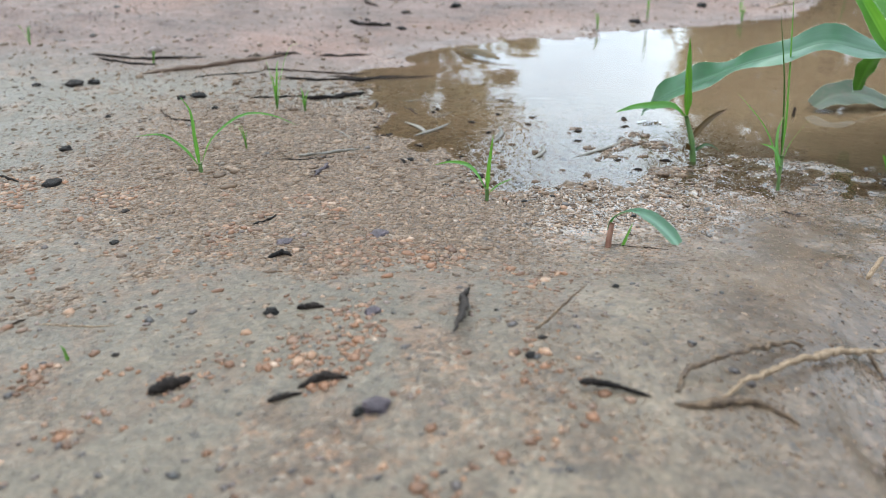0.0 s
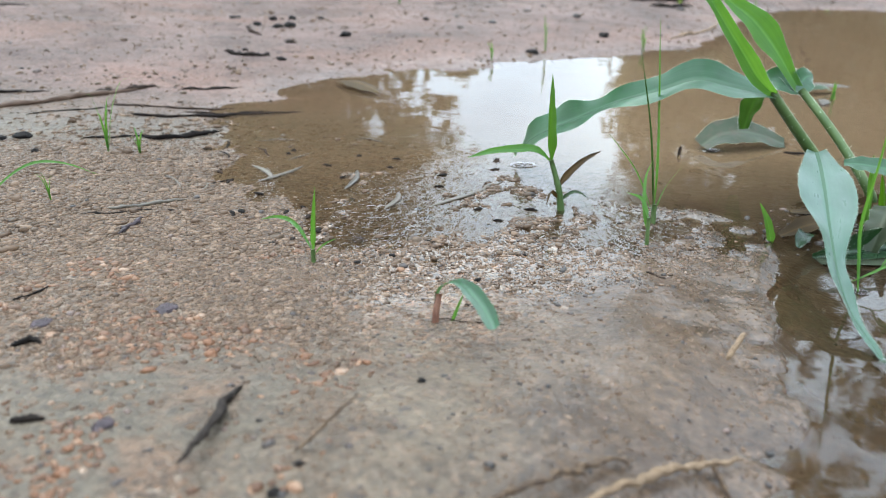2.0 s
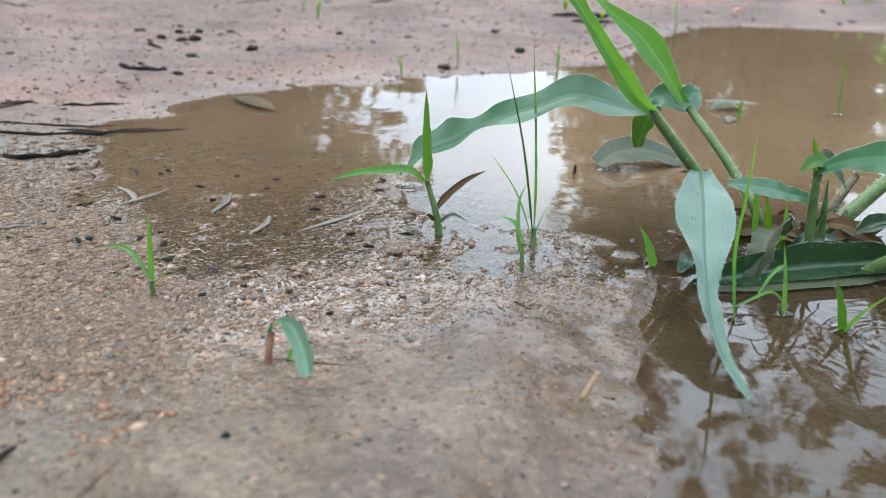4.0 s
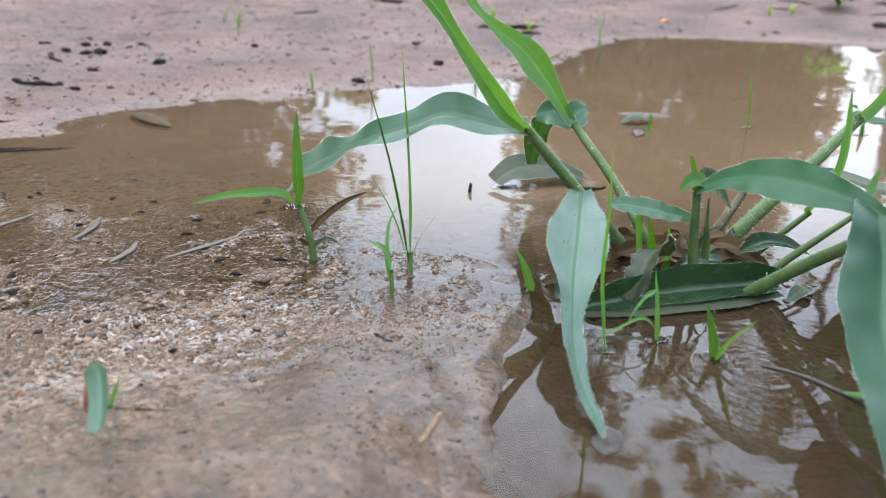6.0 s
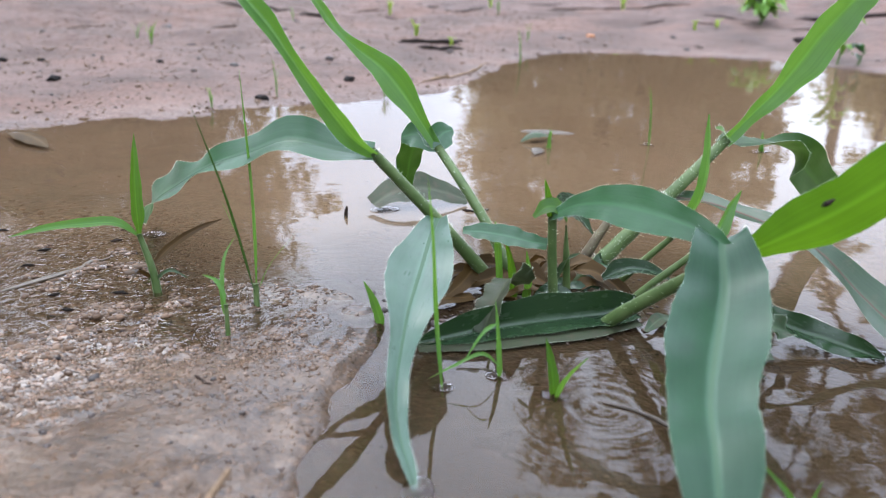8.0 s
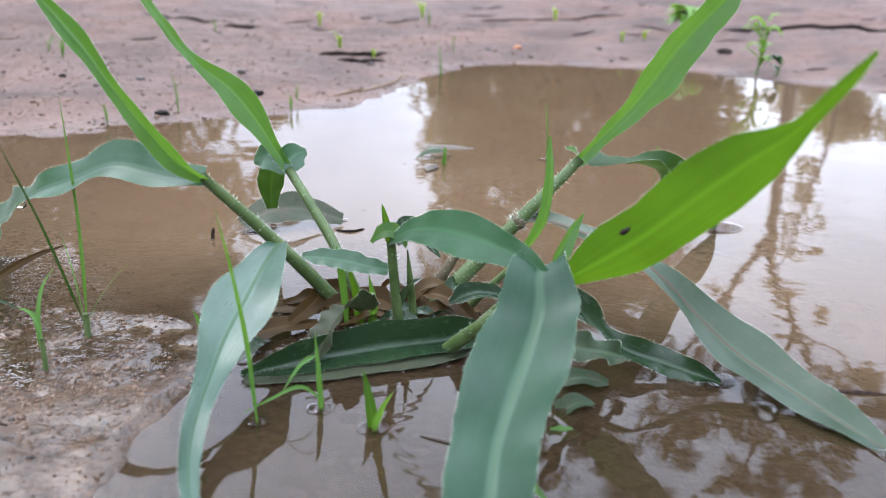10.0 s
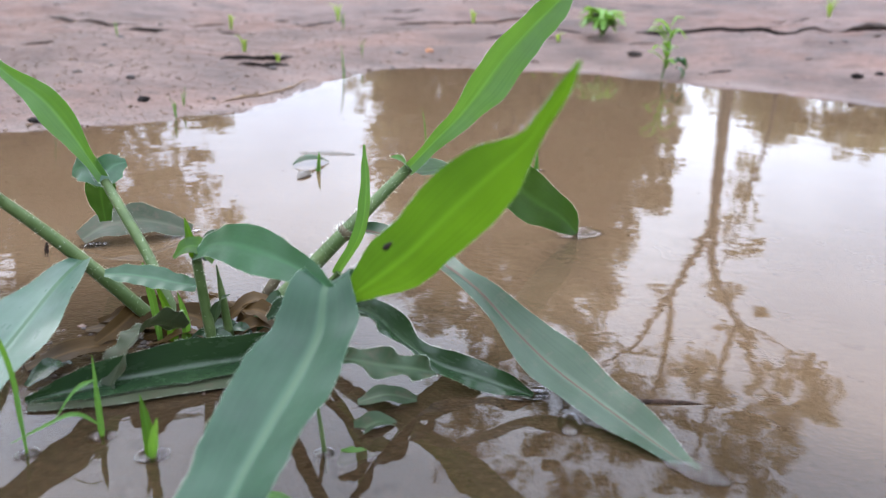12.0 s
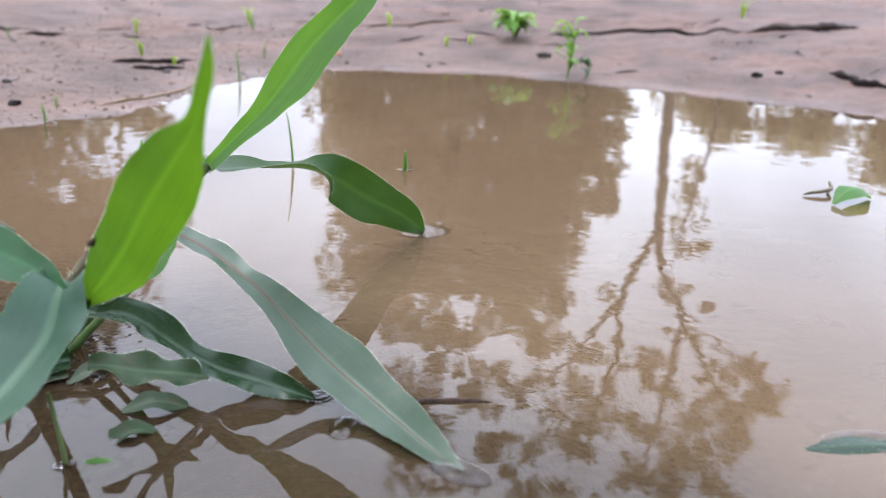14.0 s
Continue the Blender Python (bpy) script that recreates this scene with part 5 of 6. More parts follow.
def clod(x, y, r, flat=0.55, mat=None, label="small dark clod of earth on wet sand", name="clod", seed=0):
    rng = np.random.default_rng(int(abs(x) * 8123 + y * 5101) + seed)
    bm = bmesh.new()
    bmesh.ops.create_icosphere(bm, subdivisions=3, radius=1.0)
    off = rng.uniform(0, 50, 3)
    sx, sy = rng.uniform(0.8, 1.3), rng.uniform(0.75, 1.1)
    for v in bm.verts:
        k = 1 + 0.42 * noise.noise(Vector(v.co) * 1.4 + Vector(off)) + 0.22 * noise.noise(Vector(v.co) * 3.6 + Vector(off))
        v.co = Vector((v.co.x * sx * k * r, v.co.y * sy * k * r, v.co.z * flat * k * r))
    me = bpy.data.meshes.new(name)
    bm.to_mesh(me)
    bm.free()
    me.polygons.foreach_set("use_smooth", [True] * len(me.polygons))
    me.materials.append(mat or CLOD)
    return lone(name, me, (x, y, max(float(height(x, y)), -0.0012) + 0.22 * flat * r), label, "clod", "dark clods on the sand", rot=(0, 0, rng.uniform(0, 6)))


for x, y, r in ((-0.2212, 0.4675, 0.0038), (-0.2039, 0.4085, 0.0040), (-0.1429, 0.328, 0.0017), (-0.1508, 0.3648, 0.0019), (-0.0627, 0.2612, 0.0025), (-0.1094, 0.2354, 0.0012),
                (-0.2778, 0.6233, 0.0058), (-0.2650, 0.6280, 0.0048), (-0.3050, 0.6200, 0.0028), (-0.2213, 0.536, 0.0022), (-0.1757, 0.5882, 0.0048), (-0.1860, 0.5820, 0.0035), (-0.1560, 0.5560, 0.0026),
                (0.0171, 0.2556, 0.0009), (0.0258, 0.2208, 0.0020), (0.0305, 0.2321, 0.0014), (0.0635, 0.2787, 0.0016), (-0.0780, 0.8662, 0.0030), (-0.041, 0.839, 0.0038), (-0.056, 0.850, 0.0035),
                (-0.047, 0.983, 0.0070), (-0.060, 0.976, 0.0055), (0.014, 0.946, 0.0064), (-0.117, 1.055, 0.0070), (-0.049, 1.030, 0.0050), (-0.0700, 1.0300, 0.0045), (-0.0860, 1.0100, 0.0050), (-0.0400, 0.9050, 0.0045),
                (-0.0200, 1.0600, 0.0045), (0.1000, 1.0300, 0.0040), (0.1250, 1.1800, 0.0060), (0.289, 0.966, 0.0060), (0.200, 0.895, 0.0055), (0.0910, 0.3744, 0.0014), (0.0842, 0.3478, 0.0011), (0.0500, 0.4080, 0.0016),
                (0.0555, 0.4050, 0.0012), (0.0400, 0.3960, 0.0013), (0.0700, 0.3620, 0.0010), (0.1040, 0.4440, 0.0018), (0.0980, 0.4560, 0.0014), (0.0700, 0.4700, 0.0016), (0.1150, 0.4000, 0.0011), (0.1340, 0.4250, 0.0012),
                (0.0200, 0.4400, 0.0017), (0.0000, 0.4200, 0.0013), (-0.0200, 0.4600, 0.0020), (0.0350, 0.4850, 0.0020), (-0.3300, 0.5300, 0.0040), (-0.3700, 0.6400, 0.0050), (1.008, 1.247, 0.011), (1.208, 1.006, 0.009), (1.252, 1.010, 0.006)):
    clod(x, y, r)
clod(-0.0205, 0.1961, 0.0038, 0.55, PURPLE, "smooth dark grey pebble in the mud", "pebble")
clod(-0.0253, 0.1940, 0.0018)
for x, y, r, fl in ((-0.0261, 0.2587, 0.0036, 0.3), (0.0400, 0.4300, 0.0040, 0.25), (-0.0300, 0.3450, 0.0035, 0.25), (-0.0700, 0.3300, 0.0042, 0.22)):
    clod(x, y, r, fl, PURPLE, "flat purplish crust of grit", "grit_crust")
lay([(-0.0910, 0.2120), (-0.0850, 0.2146), (-0.0795, 0.2175)], [0.0014, 0.0022, 0.0012], "bark_strip", TWIG_DARK, "short dark piece of bark on the sand", "bark", knob=0.35)
lay([(-0.0540, 0.2640), (-0.0440, 0.2640)], [0.0009, 0.0014, 0.0005], "bark_strip", TWIG_DARK, "thin dark bark scrap on the sand", "bark", knob=0.4)
lay([(-0.0450, 0.2090), (-0.0380, 0.2125), (-0.0300, 0.2118)], [0.0008, 0.0016, 0.0008], "bark_strip", TWIG_DARK, "dark bark scrap on the sand", "bark", knob=0.4)
lay([(-0.0530, 0.2030), (-0.0430, 0.2065)], [0.0007, 0.0010, 0.0004], "bark_strip", TWIG_DARK, "thin dark bark scrap on the sand", "bark", knob=0.4)
lay([(-0.0740, 0.3130), (-0.0685, 0.3170), (-0.0640, 0.3150)], [0.0008, 0.0013, 0.0006], "bark_strip", TWIG_DARK, "curled dark bark scrap on the sand", "bark", knob=0.4)


# ---- things floating on the water ----
def float_leaf(x, y, long, wide, turn, mat, label, lift=0.0015, bulge=0.004, name="floating_leaf"):
    c, s = math.cos(turn), math.sin(turn)
    ob = thing(name, (x, y, 0.0), label, "leaf")
    pts = [(x + c * long * k, y + s * long * k, lift + bulge * (1 - (2 * k) ** 2)) for k in (-0.5, -0.25, 0, 0.25, 0.5)]
    blade("leaf_blade", pts, wide, (-s, c, 0.15), mat, ob, fold=-14, n=14, m=6, profile=[0.1, 0.7, 1, 0.85, 0.1])
    return ob


float_leaf(0.862, 0.512, 0.040, 0.023, 0.1, LEAF_GREEN, "round green leaf floating in the puddle", 0.001, 0.010)
lay([(0.838, 0.535), (0.862, 0.533), (0.880, 0.552)], [0.0010, 0.0016, 0.0008], "stalk", STEM_OLD, "brown leaf stalk floating in the puddle", "stalk", heights=[0.001, 0.003, 0.004])
float_leaf(0.597, 0.262, 0.036, 0.012, -0.25, LEAF_DARK, "narrow dark leaf floating in the puddle", 0.0004, 0.0012)
float_leaf(0.409, 0.722, 0.030, 0.012, 0.2, LEAF_PALE, "pale curled leaf floating in the puddle", 0.001, 0.006)
float_leaf(0.428, 0.752, 0.045, 0.012, -0.3, STRAW, "pale flat leaf floating in the puddle", 0.0005, 0.001)
float_leaf(0.398, 0.688, 0.022, 0.010, 1.0, STRAW, "pale leaf scrap floating in the puddle", 0.001, 0.002)
float_leaf(0.0300, 0.752, 0.060, 0.016, -0.9, LEAF_DEAD, "withered tan leaf at the far water's edge", 0.002, 0.004, "dead_leaf")
lay([(0.448, 0.3410), (0.463, 0.3386), (0.476, 0.3350), (0.489, 0.3302)], [0.0006, 0.0012, 0.0012, 0.0004], "twig", TWIG_DARK, "dark sunken twig in the puddle", "twig", lift=0.1)
lay([(0.2379, 0.557), (0.2385, 0.5575), (0.239, 0.558)], [0.0010, 0.0011, 0.0007], "twig", TWIG_DARK, "stub of a dark twig standing in water", "twig", heights=[-0.003, 0.001, 0.0055])
lay([(0.3068, 0.5587), (0.3153, 0.5548), (0.3237, 0.5588)], [0.0006, 0.0009, 0.0006], "twig", TWIG_DARK, "thin dark twig floating on the water", "twig", lift=0.5)
lay([(0.303, 0.341), (0.313, 0.333), (0.322, 0.318), (0.326, 0.306)], [0.0006, 0.0009, 0.0009, 0.0006], "stalk", STRAW, "pale straw floating on the water", "stalk", lift=0.3)
blade_root = thing("fallen_grass", (0.322, 0.312, 0.0), "fallen green grass blade on the water", "grass")
blade("leaf", [(0.321, 0.318, 0.001), (0.327, 0.305, 0.004), (0.331, 0.292, 0.003)], 0.0045, (0.8, 0.4, 0.2), LEAF_GREEN, blade_root, n=10, m=4)
for a, b in (((0.075, 0.470), (0.120, 0.510)), ((0.030, 0.500), (0.036, 0.535)), ((-0.012, 0.520), (-0.028, 0.548)), ((-0.020, 0.515), (0.004, 0.545)), ((0.052, 0.468), (0.060, 0.495))):
    lay([a, (0.5 * (a[0] + b[0]) + 0.003, 0.5 * (a[1] + b[1])), b], [0.0008, 0.0019, 0.0016, 0.0006], "straw", STRAW, "bleached wet straw in the shallows", "straw", "straws in the shallows", lift=0.2, squash=0.3)

edge_rng = np.random.default_rng(61)
for k in range(10):
    x, y, a, ln = edge_rng.uniform(-0.07, 0.05), edge_rng.uniform(0.495, 0.60), edge_rng.uniform(0, 3.1), edge_rng.uniform(0.010, 0.030)
    c, s = math.cos(a) * ln / 2, math.sin(a) * ln / 2
    lay([(x - c, y - s), (x + 0.2 * s, y - 0.2 * c), (x + c, y + s)], [0.0003, 0.0007, 0.0002], "straw", STRAW if k % 2 else TWIG_DARK, "wet scrap of plant litter at the water's edge", "straw", "scraps at the water's edge", bend=0.0008, n=10, sides=6, squash=0.5)


for k in range(26):
    x, y, a, ln = edge_rng.uniform(-0.06, 0.13), edge_rng.uniform(0.42, 0.58), edge_rng.uniform(0, 3.1), edge_rng.uniform(0.003, 0.008)
    c, s = math.cos(a) * ln / 2, math.sin(a) * ln / 2
    lay([(x - c, y - s), (x + 0.15 * s, y - 0.15 * c), (x + c, y + s)], [0.0006, 0.0013, 0.0005], "leaf_scrap", TWIG_DARK, "dark rotten leaf scrap in the wet grit", "scrap", "scraps at the water's edge", bend=0.0004, n=9, sides=6, squash=0.5, lift=0.3)


# rings of raised water where leaves and stalks meet the surface
def ring(x, y, r, h, stretch=1.0, turn=0.0):
    prof = [(0.0, 0.1), (0.45, 0.15), (0.7, 0.9), (0.82, 1.0), (0.95, 0.55), (1.25, -0.12), (1.6, 0.0)]
    verts, faces, m = [], [], 28
    c, s = math.cos(turn), math.sin(turn)
    for q, z in prof:
        for k in range(m):
            w = 2 * math.pi * k / m
            px, py = q * 0.62 * r * math.cos(w) * stretch, q * 0.62 * r * math.sin(w)
            verts.append((x + c * px - s * py, y + s * px + c * py, 0.0003 + 0.45 * z * h))
    for i in range(len(prof) - 1):
        for k in range(m):
            j = (k + 1) % m
            faces.append((i * m + k, (i + 1) * m + k, (i + 1) * m + j, i * m + j))
    return part("ripple", mesh_of("ripple", verts, faces, MENISCUS), puddle)


for x, y, r, h, st, tn in ((0.537, 0.528, 0.0120, 0.0032, 1.5, 0.0), (0.4295, 0.354, 0.005, 0.0009, 1.4, 0.5), (0.432, 0.330, 0.005, 0.0011, 1.6, 1.0), (0.460, 0.293, 0.006, 0.0012, 2.0, -1.0),
                           (0.2886, 0.349, 0.0045, 0.0007, 1.3, 0.0), (0.250, 0.3602, 0.0035, 0.0007, 1.2, 0.2), (0.2725, 0.3655, 0.0040, 0.0007, 1.3, 0.0), (0.2295, 0.303, 0.0050, 0.0009, 1.6, 1.2),
                           (0.5764, 0.6745, 0.0055, 0.0010, 1.6, 0.0), (0.4957, 0.705, 0.0045, 0.0009, 1.6, 0.0), (0.136, 0.540, 0.0055, 0.0010, 1.5, 0.0), (0.262, 0.565, 0.005, 0.0011, 1.8, 0.2),
                           (0.343, 0.336, 0.0030, 0.0006, 1.2, 0.0), (0.336, 0.272, 0.0050, 0.0009, 1.4, 0.3), (0.312, 0.578, 0.004, 0.0009, 1.5, 0.0), (0.605, 0.264, 0.007, 0.0009, 2.4, -0.3), (0.349, 0.430, 0.005, 0.0009, 1.4, 0.0)):
    ring(x, y, r, h, st, tn)

# rain drops caught on the leaves
def drop(x, y, z, r):
    bm = bmesh.new()
    bmesh.ops.create_icosphere(bm, subdivisions=3, radius=r)
    for v in bm.verts:
        v.co.z *= 0.7
    me = bpy.data.meshes.new("water_drop")
    bm.to_mesh(me)
    bm.free()
    me.polygons.foreach_set("use_smooth", [True] * len(me.polygons))
    me.materials.append(DROP)
    return lone("water_drop", me, (x, y, z), "clear water drop resting on a leaf", "drop", "water drops")


clod(0.700, 1.330, 0.008, 0.4, LEAF_ORANGE, "small orange dead leaf on the bank", "dead_leaf")
drop(0.1565, 0.497, 0.0415, 0.0026)
drop(0.3260, 0.2935, 0.0045, 0.0012)


# ---- grains of sand and crumbs of earth ----
def scatter(name, places, radii, flat, material, label, sink=0.5, afloat=False):
    """Small irregular stones as one mesh."""
    rng = np.random.default_rng(99 + len(places))
    g = (1 + 5 ** 0.5) / 2
    shape = unit(np.array([(-1, g, 0), (1, g, 0), (-1, -g, 0), (1, -g, 0), (0, -1, g), (0, 1, g), (0, -1, -g), (0, 1, -g), (g, 0, -1), (g, 0, 1), (-g, 0, -1), (-g, 0, 1)], float))
    tri = np.array([(0, 11, 5), (0, 5, 1), (0, 1, 7), (0, 7, 10), (0, 10, 11), (1, 5, 9), (5, 11, 4), (11, 10, 2), (10, 7, 6), (7, 1, 8),
                    (3, 9, 4), (3, 4, 2), (3, 2, 6), (3, 6, 8), (3, 8, 9), (4, 9, 5), (2, 4, 11), (6, 2, 10), (8, 6, 7), (9, 8, 1)])
    n = len(places)
    v = shape[None] * rng.uniform(0.72, 1.25, (n, 12, 1))
    ang = rng.uniform(0, 6.28, n)
    c, s = np.cos(ang)[:, None], np.sin(ang)[:, None]
    sx, sy = rng.uniform(0.8, 1.4, (n, 1)), rng.uniform(0.7, 1.0, (n, 1))
    vx, vy, vz = v[..., 0] * sx, v[..., 1] * sy, v[..., 2] * flat
    r = radii[:, None]
    z = height(places[:, 0], places[:, 1])[:, None]
    z = np.maximum(z, 0) if afloat else z
    co = np.stack([places[:, :1] + (vx * c - vy * s) * r, places[:, 1:] + (vx * s + vy * c) * r, z + (vz + flat * (1 - 2 * sink)) * r], -1).reshape(-1, 3)
    f = (tri[None] + 12 * np.arange(n)[:, None, None]).reshape(-1, 3)
    me = bpy.data.meshes.new(name)
    me.vertices.add(len(co))
    me.vertices.foreach_set("co", co.astype(np.float32).ravel())
    me.loops.add(f.size)
    me.loops.foreach_set("vertex_index", f.astype(np.int32).ravel())
    me.polygons.add(len(f))
    me.polygons.foreach_set("loop_start", np.arange(0, f.size, 3, dtype=np.int32))
    me.update(calc_edges=True)
    me.polygons.foreach_set("use_smooth", np.ones(len(f), bool))
    me.materials.append(material)
    return lone(name, me, (0, 0, 0), label, "sand" if material in (GRIT, GRIT_WET, GRIT_ORANGE) else "earth", kind="stuff")


def sow(rng, count, x0, x1, y0, y1, chance):
    p = np.stack([rng.uniform(x0, x1, count), rng.uniform(y0, y1, count)], 1)
    return p[rng.random(count) < chance(p[:, 0], p[:, 1])]


s_rng = np.random.default_rng(3)
belt = sow(s_rng, 130000, -0.28, 0.22, 0.24, 0.70, lambda x, y: coarse_at(x, y) ** 1.5 * (1 - 0.85 * silt_at(x, y)) * ease(-0.16, -0.04, from_shore(x, y)) * (1 - 0.55 * film_at(x, y)) * ease(0.19, 0.13, x))
scatter("sand_grains", belt, np.minimum(s_rng.lognormal(math.log(0.00098), 0.38, len(belt)), 0.0022), 0.45, GRIT, "coarse reddish sand grains strewn over wet mud", 0.62)
gravel = sow(s_rng, 2600, -0.16, 0.14, 0.40, 0.66, lambda x, y: 0.8 * ease(-0.16, -0.03, from_shore(x, y)) * (1 - 0.5 * film_at(x, y)))
scatter("sand_grains", gravel, np.minimum(s_rng.lognormal(math.log(0.0017), 0.3, len(gravel)), 0.0034), 0.42, GRIT, "small pale pebbles poking out of the shallow water", 0.45)
wetgrit = sow(s_rng, 11000, -0.02, 0.24, 0.36, 0.56, lambda x, y: film_at(x, y))
scatter("sand_grains", wetgrit, np.minimum(s_rng.lognormal(math.log(0.00075), 0.4, len(wetgrit)), 0.0018), 0.5, GRIT_WET, "wet glistening grains in a film of water", 0.5)
dust = sow(s_rng, 26000, 0.02, 0.26, 0.17, 0.47, lambda x, y: ease(-0.02, 0.01, from_shore(x, y)) * (0.25 + 0.75 * ease(-0.1, 0.4, rough(x, y, 0.03, 43, 3))))
scatter("sand_grains", dust, np.minimum(s_rng.lognormal(math.log(0.00042), 0.45, len(dust)), 0.0012), 0.5, GRIT, "fine grit sunk in smooth grey silt", 0.6)
heap = sow(s_rng, 15000, -0.26, 0.10, 0.15, 0.42, lambda x, y: (ease(0.12, 0.42, rough(x, y, 0.032, 41, 3)) + 0.04) * ease(0.08, -0.02, x))
scatter("sand_grains", heap, np.minimum(s_rng.lognormal(math.log(0.00098), 0.45, len(heap)), 0.0025), 0.55, GRIT_ORANGE, "loose orange sand grains in small patches on mud")
wide = sow(s_rng, 22000, -0.60, 0.75, 0.42, 1.65, lambda x, y: np.where(from_shore(x, y) > -0.01, 0.75, 0.03))
scatter("sand_grains", wide, s_rng.lognormal(math.log(0.0011), 0.4, len(wide)), 0.7, GRIT, "scattered sand grains over the far sand")
bits = sow(s_rng, 5200, -0.40, 0.24, 0.16, 0.62, lambda x, y: np.where(from_shore(x, y) > -0.04, 0.6, 0.1))
scatter("earth_crumbs", bits, s_rng.lognormal(math.log(0.00065), 0.45, len(bits)), 0.6, CRUMB, "dark earth crumbs on the wet mud")
farbits = sow(s_rng, 4200, -0.6, 1.7, 0.62, 2.2, lambda x, y: np.where(from_shore(x, y) > 0.01, 0.7, 0.0) * (0.3 + 0.7 * (rough(x, y, 0.12, 61, 2) > 0.1)))
scatter("earth_crumbs", farbits, s_rng.lognormal(math.log(0.0015), 0.6, len(farbits)), 0.6, CRUMB, "dark earth crumbs on the far bank")
flot = sow(s_rng, 900, 0.235, 0.375, 0.385, 0.475, lambda x, y: ease(0.085, 0.02, np.hypot(x - 0.305, 1.3 * (y - 0.428))))
scatter("plant_litter", flot, s_rng.lognormal(math.log(0.0007), 0.5, len(flot)), 0.5, CRUMB, "brown rotting litter afloat round the grass stems", afloat=True)
tw_rng = np.random.default_rng(23)
for k in range(34):
    x, y = tw_rng.uniform(-0.5, 1.5), tw_rng.uniform(0.95, 1.9)
    if from_shore(np.array(x), np.array(y)) < 0.04:
        continue
    a, ln = tw_rng.uniform(-0.5, 0.5), tw_rng.uniform(0.02, 0.09)
    c, s = math.cos(a) * ln / 2, math.sin(a) * ln / 2
    lay([(x - c, y - s), (x + 0.1 * s, y - 0.1 * c), (x + c, y + s)], [0.0008, 0.0017, 0.0007], "twig", TWIG_DARK if k % 3 else BARK_BROWN, "small dark twig on the far sandy bank", "twig", "scraps on the sand", bend=0.001, n=10, sides=6)


# ---- trees beyond the bank, whose crowns the water mirrors ----
def toward(az, el, dist):
    """A place seen from the puddle at that bearing (right of ahead) and elevation."""
    a, e = radians(az), radians(el)
    return np.array([0.33 + dist * math.sin(a), 0.1 + dist * math.cos(a), dist * math.tan(e)])


def crown_mesh(name, clumps, leaf, rng):
    """Many small leaves in clumps (centre, radius, count), denser inside."""
    verts, faces, uvs = [], [], []
    for c, r, count in clumps:
        d = unit(rng.normal(0, 1, (count, 3))) * (rng.random((count, 1)) ** 0.45) * np.array([1, 1, 0.75]) * r
        for p in d + c:
            a = unit(rng.normal(0, 1, 3))
            b = unit(np.cross(a, rng.normal(0, 1, 3)))
            s = leaf * rng.uniform(0.6, 1.3)
            k = len(verts)
            verts += [p - a * s, p + b * s * 0.42, p + a * s, p - b * s * 0.42]
            uvs += [(0.5, 0), (1, 0.5), (0.5, 1), (0, 0.5)]
            faces.append((k, k + 1, k + 2, k + 3))
    return mesh_of(name, verts, faces, TREE_LEAF, uvs, False)


def tree(base, limbs, clumps, label, leaf=0.09, seed=1):
    rng = np.random.default_rng(seed)
    ob = thing("tree", tuple(base), label, "tree", "trees beyond the puddle")
    for i, (pts, radii) in enumerate(limbs):
        part("trunk" if i == 0 else "limb", tube("limb", pts, radii, TREE_BARK, 12, 8, 0.12, rng), ob)
    part("crown", crown_mesh("crown", clumps, leaf, rng), ob)
    return ob


def puffs(rng, az0, az1, el0, el1, dist, number, r, count, depth=1.0):
    out = []
    for _ in range(number):
        c = toward(rng.uniform(az0, az1), rng.uniform(el0, el1), dist + rng.uniform(-depth, depth))
        out.append((c, r * rng.uniform(0.7, 1.3), count))
    return out


t_rng = np.random.default_rng(5)
DA = 9.0
a_base = toward(37.8, 0, DA)
a_base[2] = -0.05 + float(height(a_base[0], a_base[1]))
fork = toward(38.0, 16.0, DA)
l1, l2 = toward(36.0, 20.5, DA), toward(40.5, 21.5, DA)
tree(a_base, [([a_base, toward(37.6, 7, DA), fork], [0.085, 0.066, 0.055]), ([fork, l1, toward(36.3, 24, DA), toward(35, 30, DA)], [0.052, 0.042, 0.034, 0.016]),
              ([fork, toward(38.6, 18.5, DA), l2, toward(42, 24, DA), toward(46, 28, DA)], [0.052, 0.045, 0.038, 0.028, 0.012]),
              ([l1, toward(33, 25, DA), toward(29, 28, DA)], [0.04, 0.03, 0.012]), ([l2, toward(40, 26, DA), toward(39, 33, DA)], [0.035, 0.03, 0.012]),
              ([l2, toward(44, 23, DA), toward(47.5, 25.5, DA)], [0.025, 0.018, 0.01])],
     puffs(t_rng, 20, 47, 26.0, 38, DA, 108, 0.21, 58) + puffs(t_rng, 22, 47, 24.2, 29, DA, 56, 0.13, 30) + puffs(t_rng, 45, 48.5, 23.5, 28, DA, 7, 0.17, 60)
     + puffs(t_rng, 34, 43, 20, 24, DA, 7, 0.12, 22), "slender forked tree with an open leafy crown", 0.062, 11)
DB = 12.0
b_base = toward(24, 0, DB)
b_base[2] = -0.05 + float(height(b_base[0], b_base[1]))
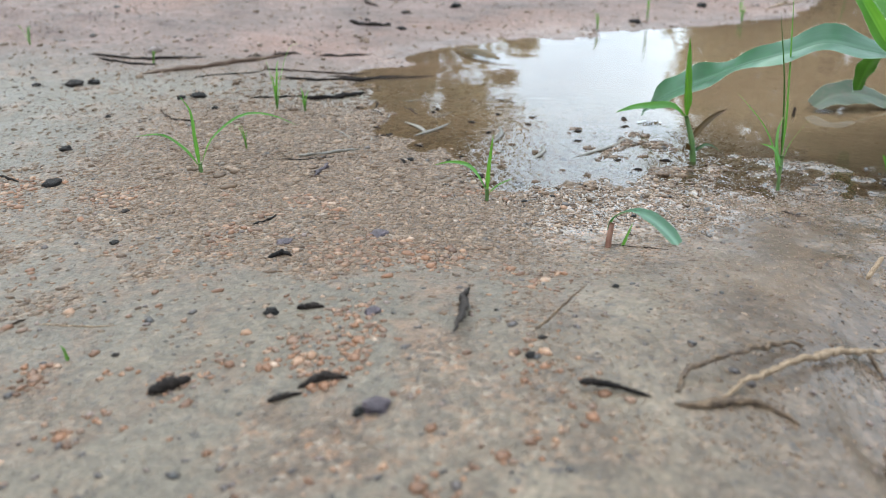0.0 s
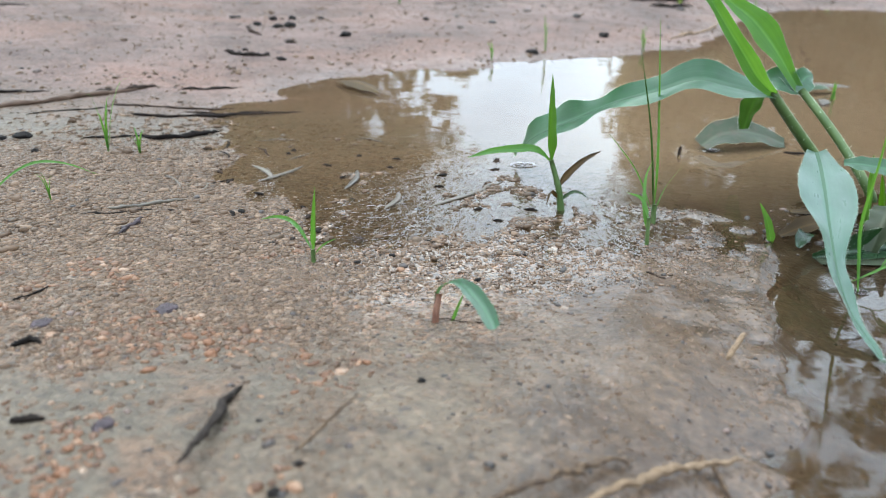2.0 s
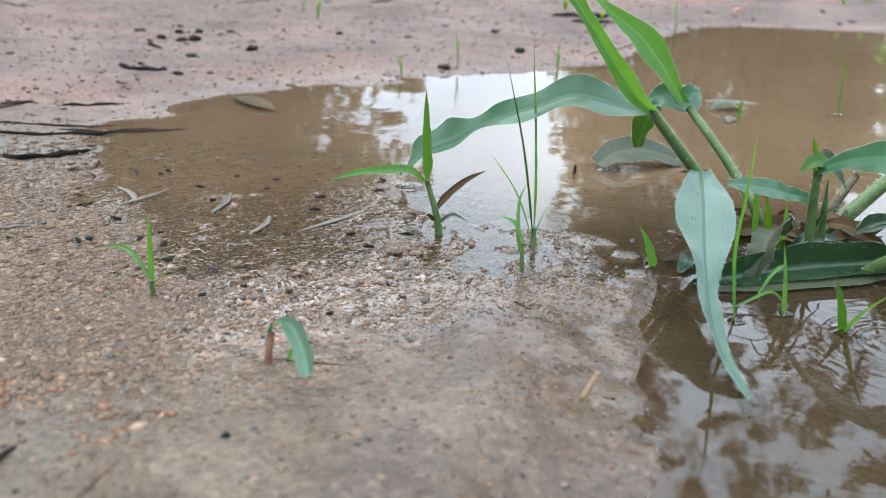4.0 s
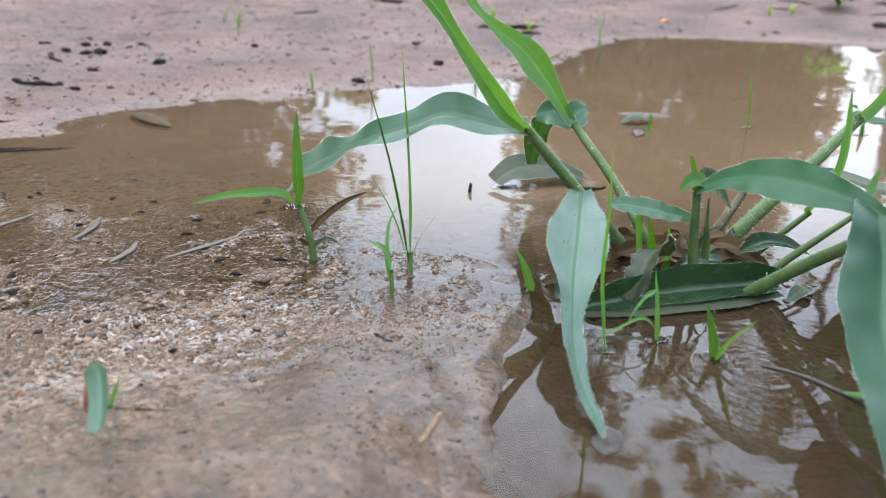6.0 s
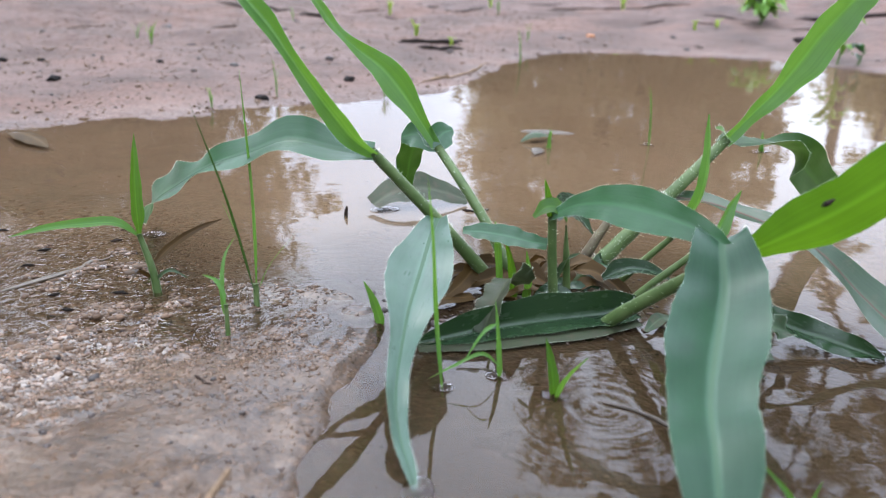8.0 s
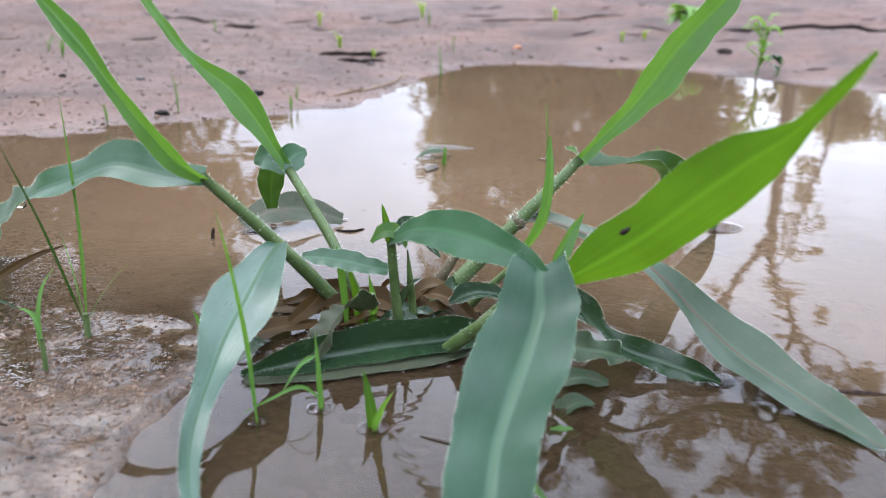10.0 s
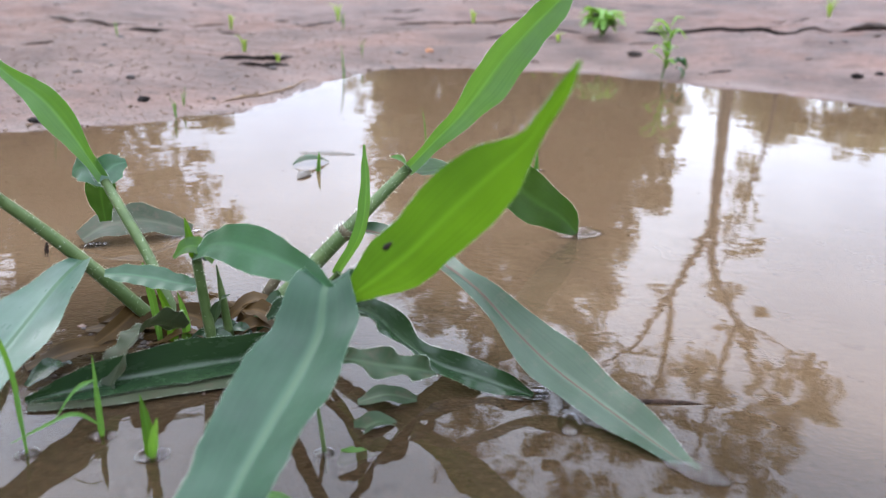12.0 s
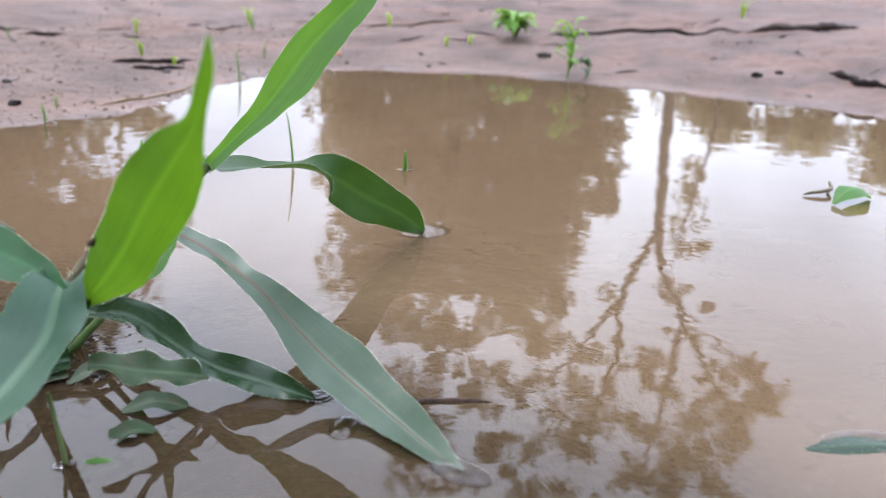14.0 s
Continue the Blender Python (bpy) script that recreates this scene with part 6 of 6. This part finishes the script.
tree(b_base, [([b_base, toward(23.5, 8, DB), toward(23, 17, DB)], [0.2, 0.15, 0.06]), ([toward(23.7, 5, DB), toward(27, 11, DB), toward(30, 15, DB)], [0.1, 0.07, 0.03]),
              ([toward(23.7, 6, DB), toward(19, 12, DB), toward(16, 17, DB)], [0.1, 0.07, 0.03])],
     puffs(t_rng, 16, 31, 2, 21, DB, 130, 0.62, 190) + puffs(t_rng, 30, 34.5, 2, 15, DB, 60, 0.28, 70) + puffs(t_rng, 17, 32, 19, 24.5, DB, 50, 0.24, 55),
     "dense dark leafy tree", 0.10, 12)
DC = 11.0
c_base = toward(-8, 0, DC)
c_base[2] = -0.05 + float(height(c_base[0], c_base[1]))
tree(c_base, [([c_base, toward(-8, 9, DC), toward(-9, 20, DC)], [0.22, 0.16, 0.06]), ([toward(-8, 6, DC), toward(-3, 12, DC), toward(0, 16, DC)], [0.1, 0.07, 0.03]),
              ([toward(-8, 7, DC), toward(-13, 14, DC), toward(-17, 20, DC)], [0.1, 0.07, 0.03])],
     puffs(t_rng, -26, 0.5, 2, 26, DC, 150, 0.62, 170) + puffs(t_rng, 0, 4.0, 7, 18, DC, 12, 0.26, 60), "dense dark leafy tree", 0.10, 13)
DD = 16.0
for az, span, top, number, seed in ((43.5, 3.6, 9.6, 26, 21), (39.5, 1.6, 8.3, 8, 22), (55, 5, 11, 30, 23), (-38, 8, 20, 60, 24), (70, 8, 16, 50, 25)):
    d_base = toward(az, 0, DD)
    d_base[2] = -0.05 + float(height(d_base[0], d_base[1]))
    tree(d_base, [([d_base, toward(az, top * 0.4, DD), toward(az, top * 0.8, DD)], [0.14, 0.10, 0.04])],
         puffs(t_rng, az - span, az + span, 1.5, top, DD, number, 0.55, 150), "low leafy tree of the distant edge", 0.11, seed)
pole_base = toward(40.2, 0, 13)
pole_base[2] = -0.05 + float(height(pole_base[0], pole_base[1]))
tree(pole_base, [([pole_base, toward(40.6, 9, 13), toward(39.6, 15, 13), toward(39.0, 19, 13)], [0.03, 0.026, 0.02, 0.01])], puffs(t_rng, 38.6, 40.8, 11, 20, 13, 12, 0.22, 26), "thin young tree with few leaves", 0.08, 31)
# added trees out of view, blocking low sky behind and to the left
for az, dist, top, seed in ((105, 12, 20, 41), (140, 12, 22, 42), (178, 12, 22, 43), (215, 12, 22, 44), (255, 12, 20, 45), (-62, 12, 24, 46)):
    r_base = toward(az, 0, dist)
    r_base[2] = -0.05 + float(height(r_base[0], r_base[1]))
    tree(r_base, [([r_base, toward(az, top * 0.35, dist), toward(az, top * 0.75, dist)], [0.2, 0.15, 0.06])],
         puffs(t_rng, az - 15, az + 15, 3, top, dist, 60, 1.0, 120), "unseen leafy tree added to dim the skylight", 0.16, seed)
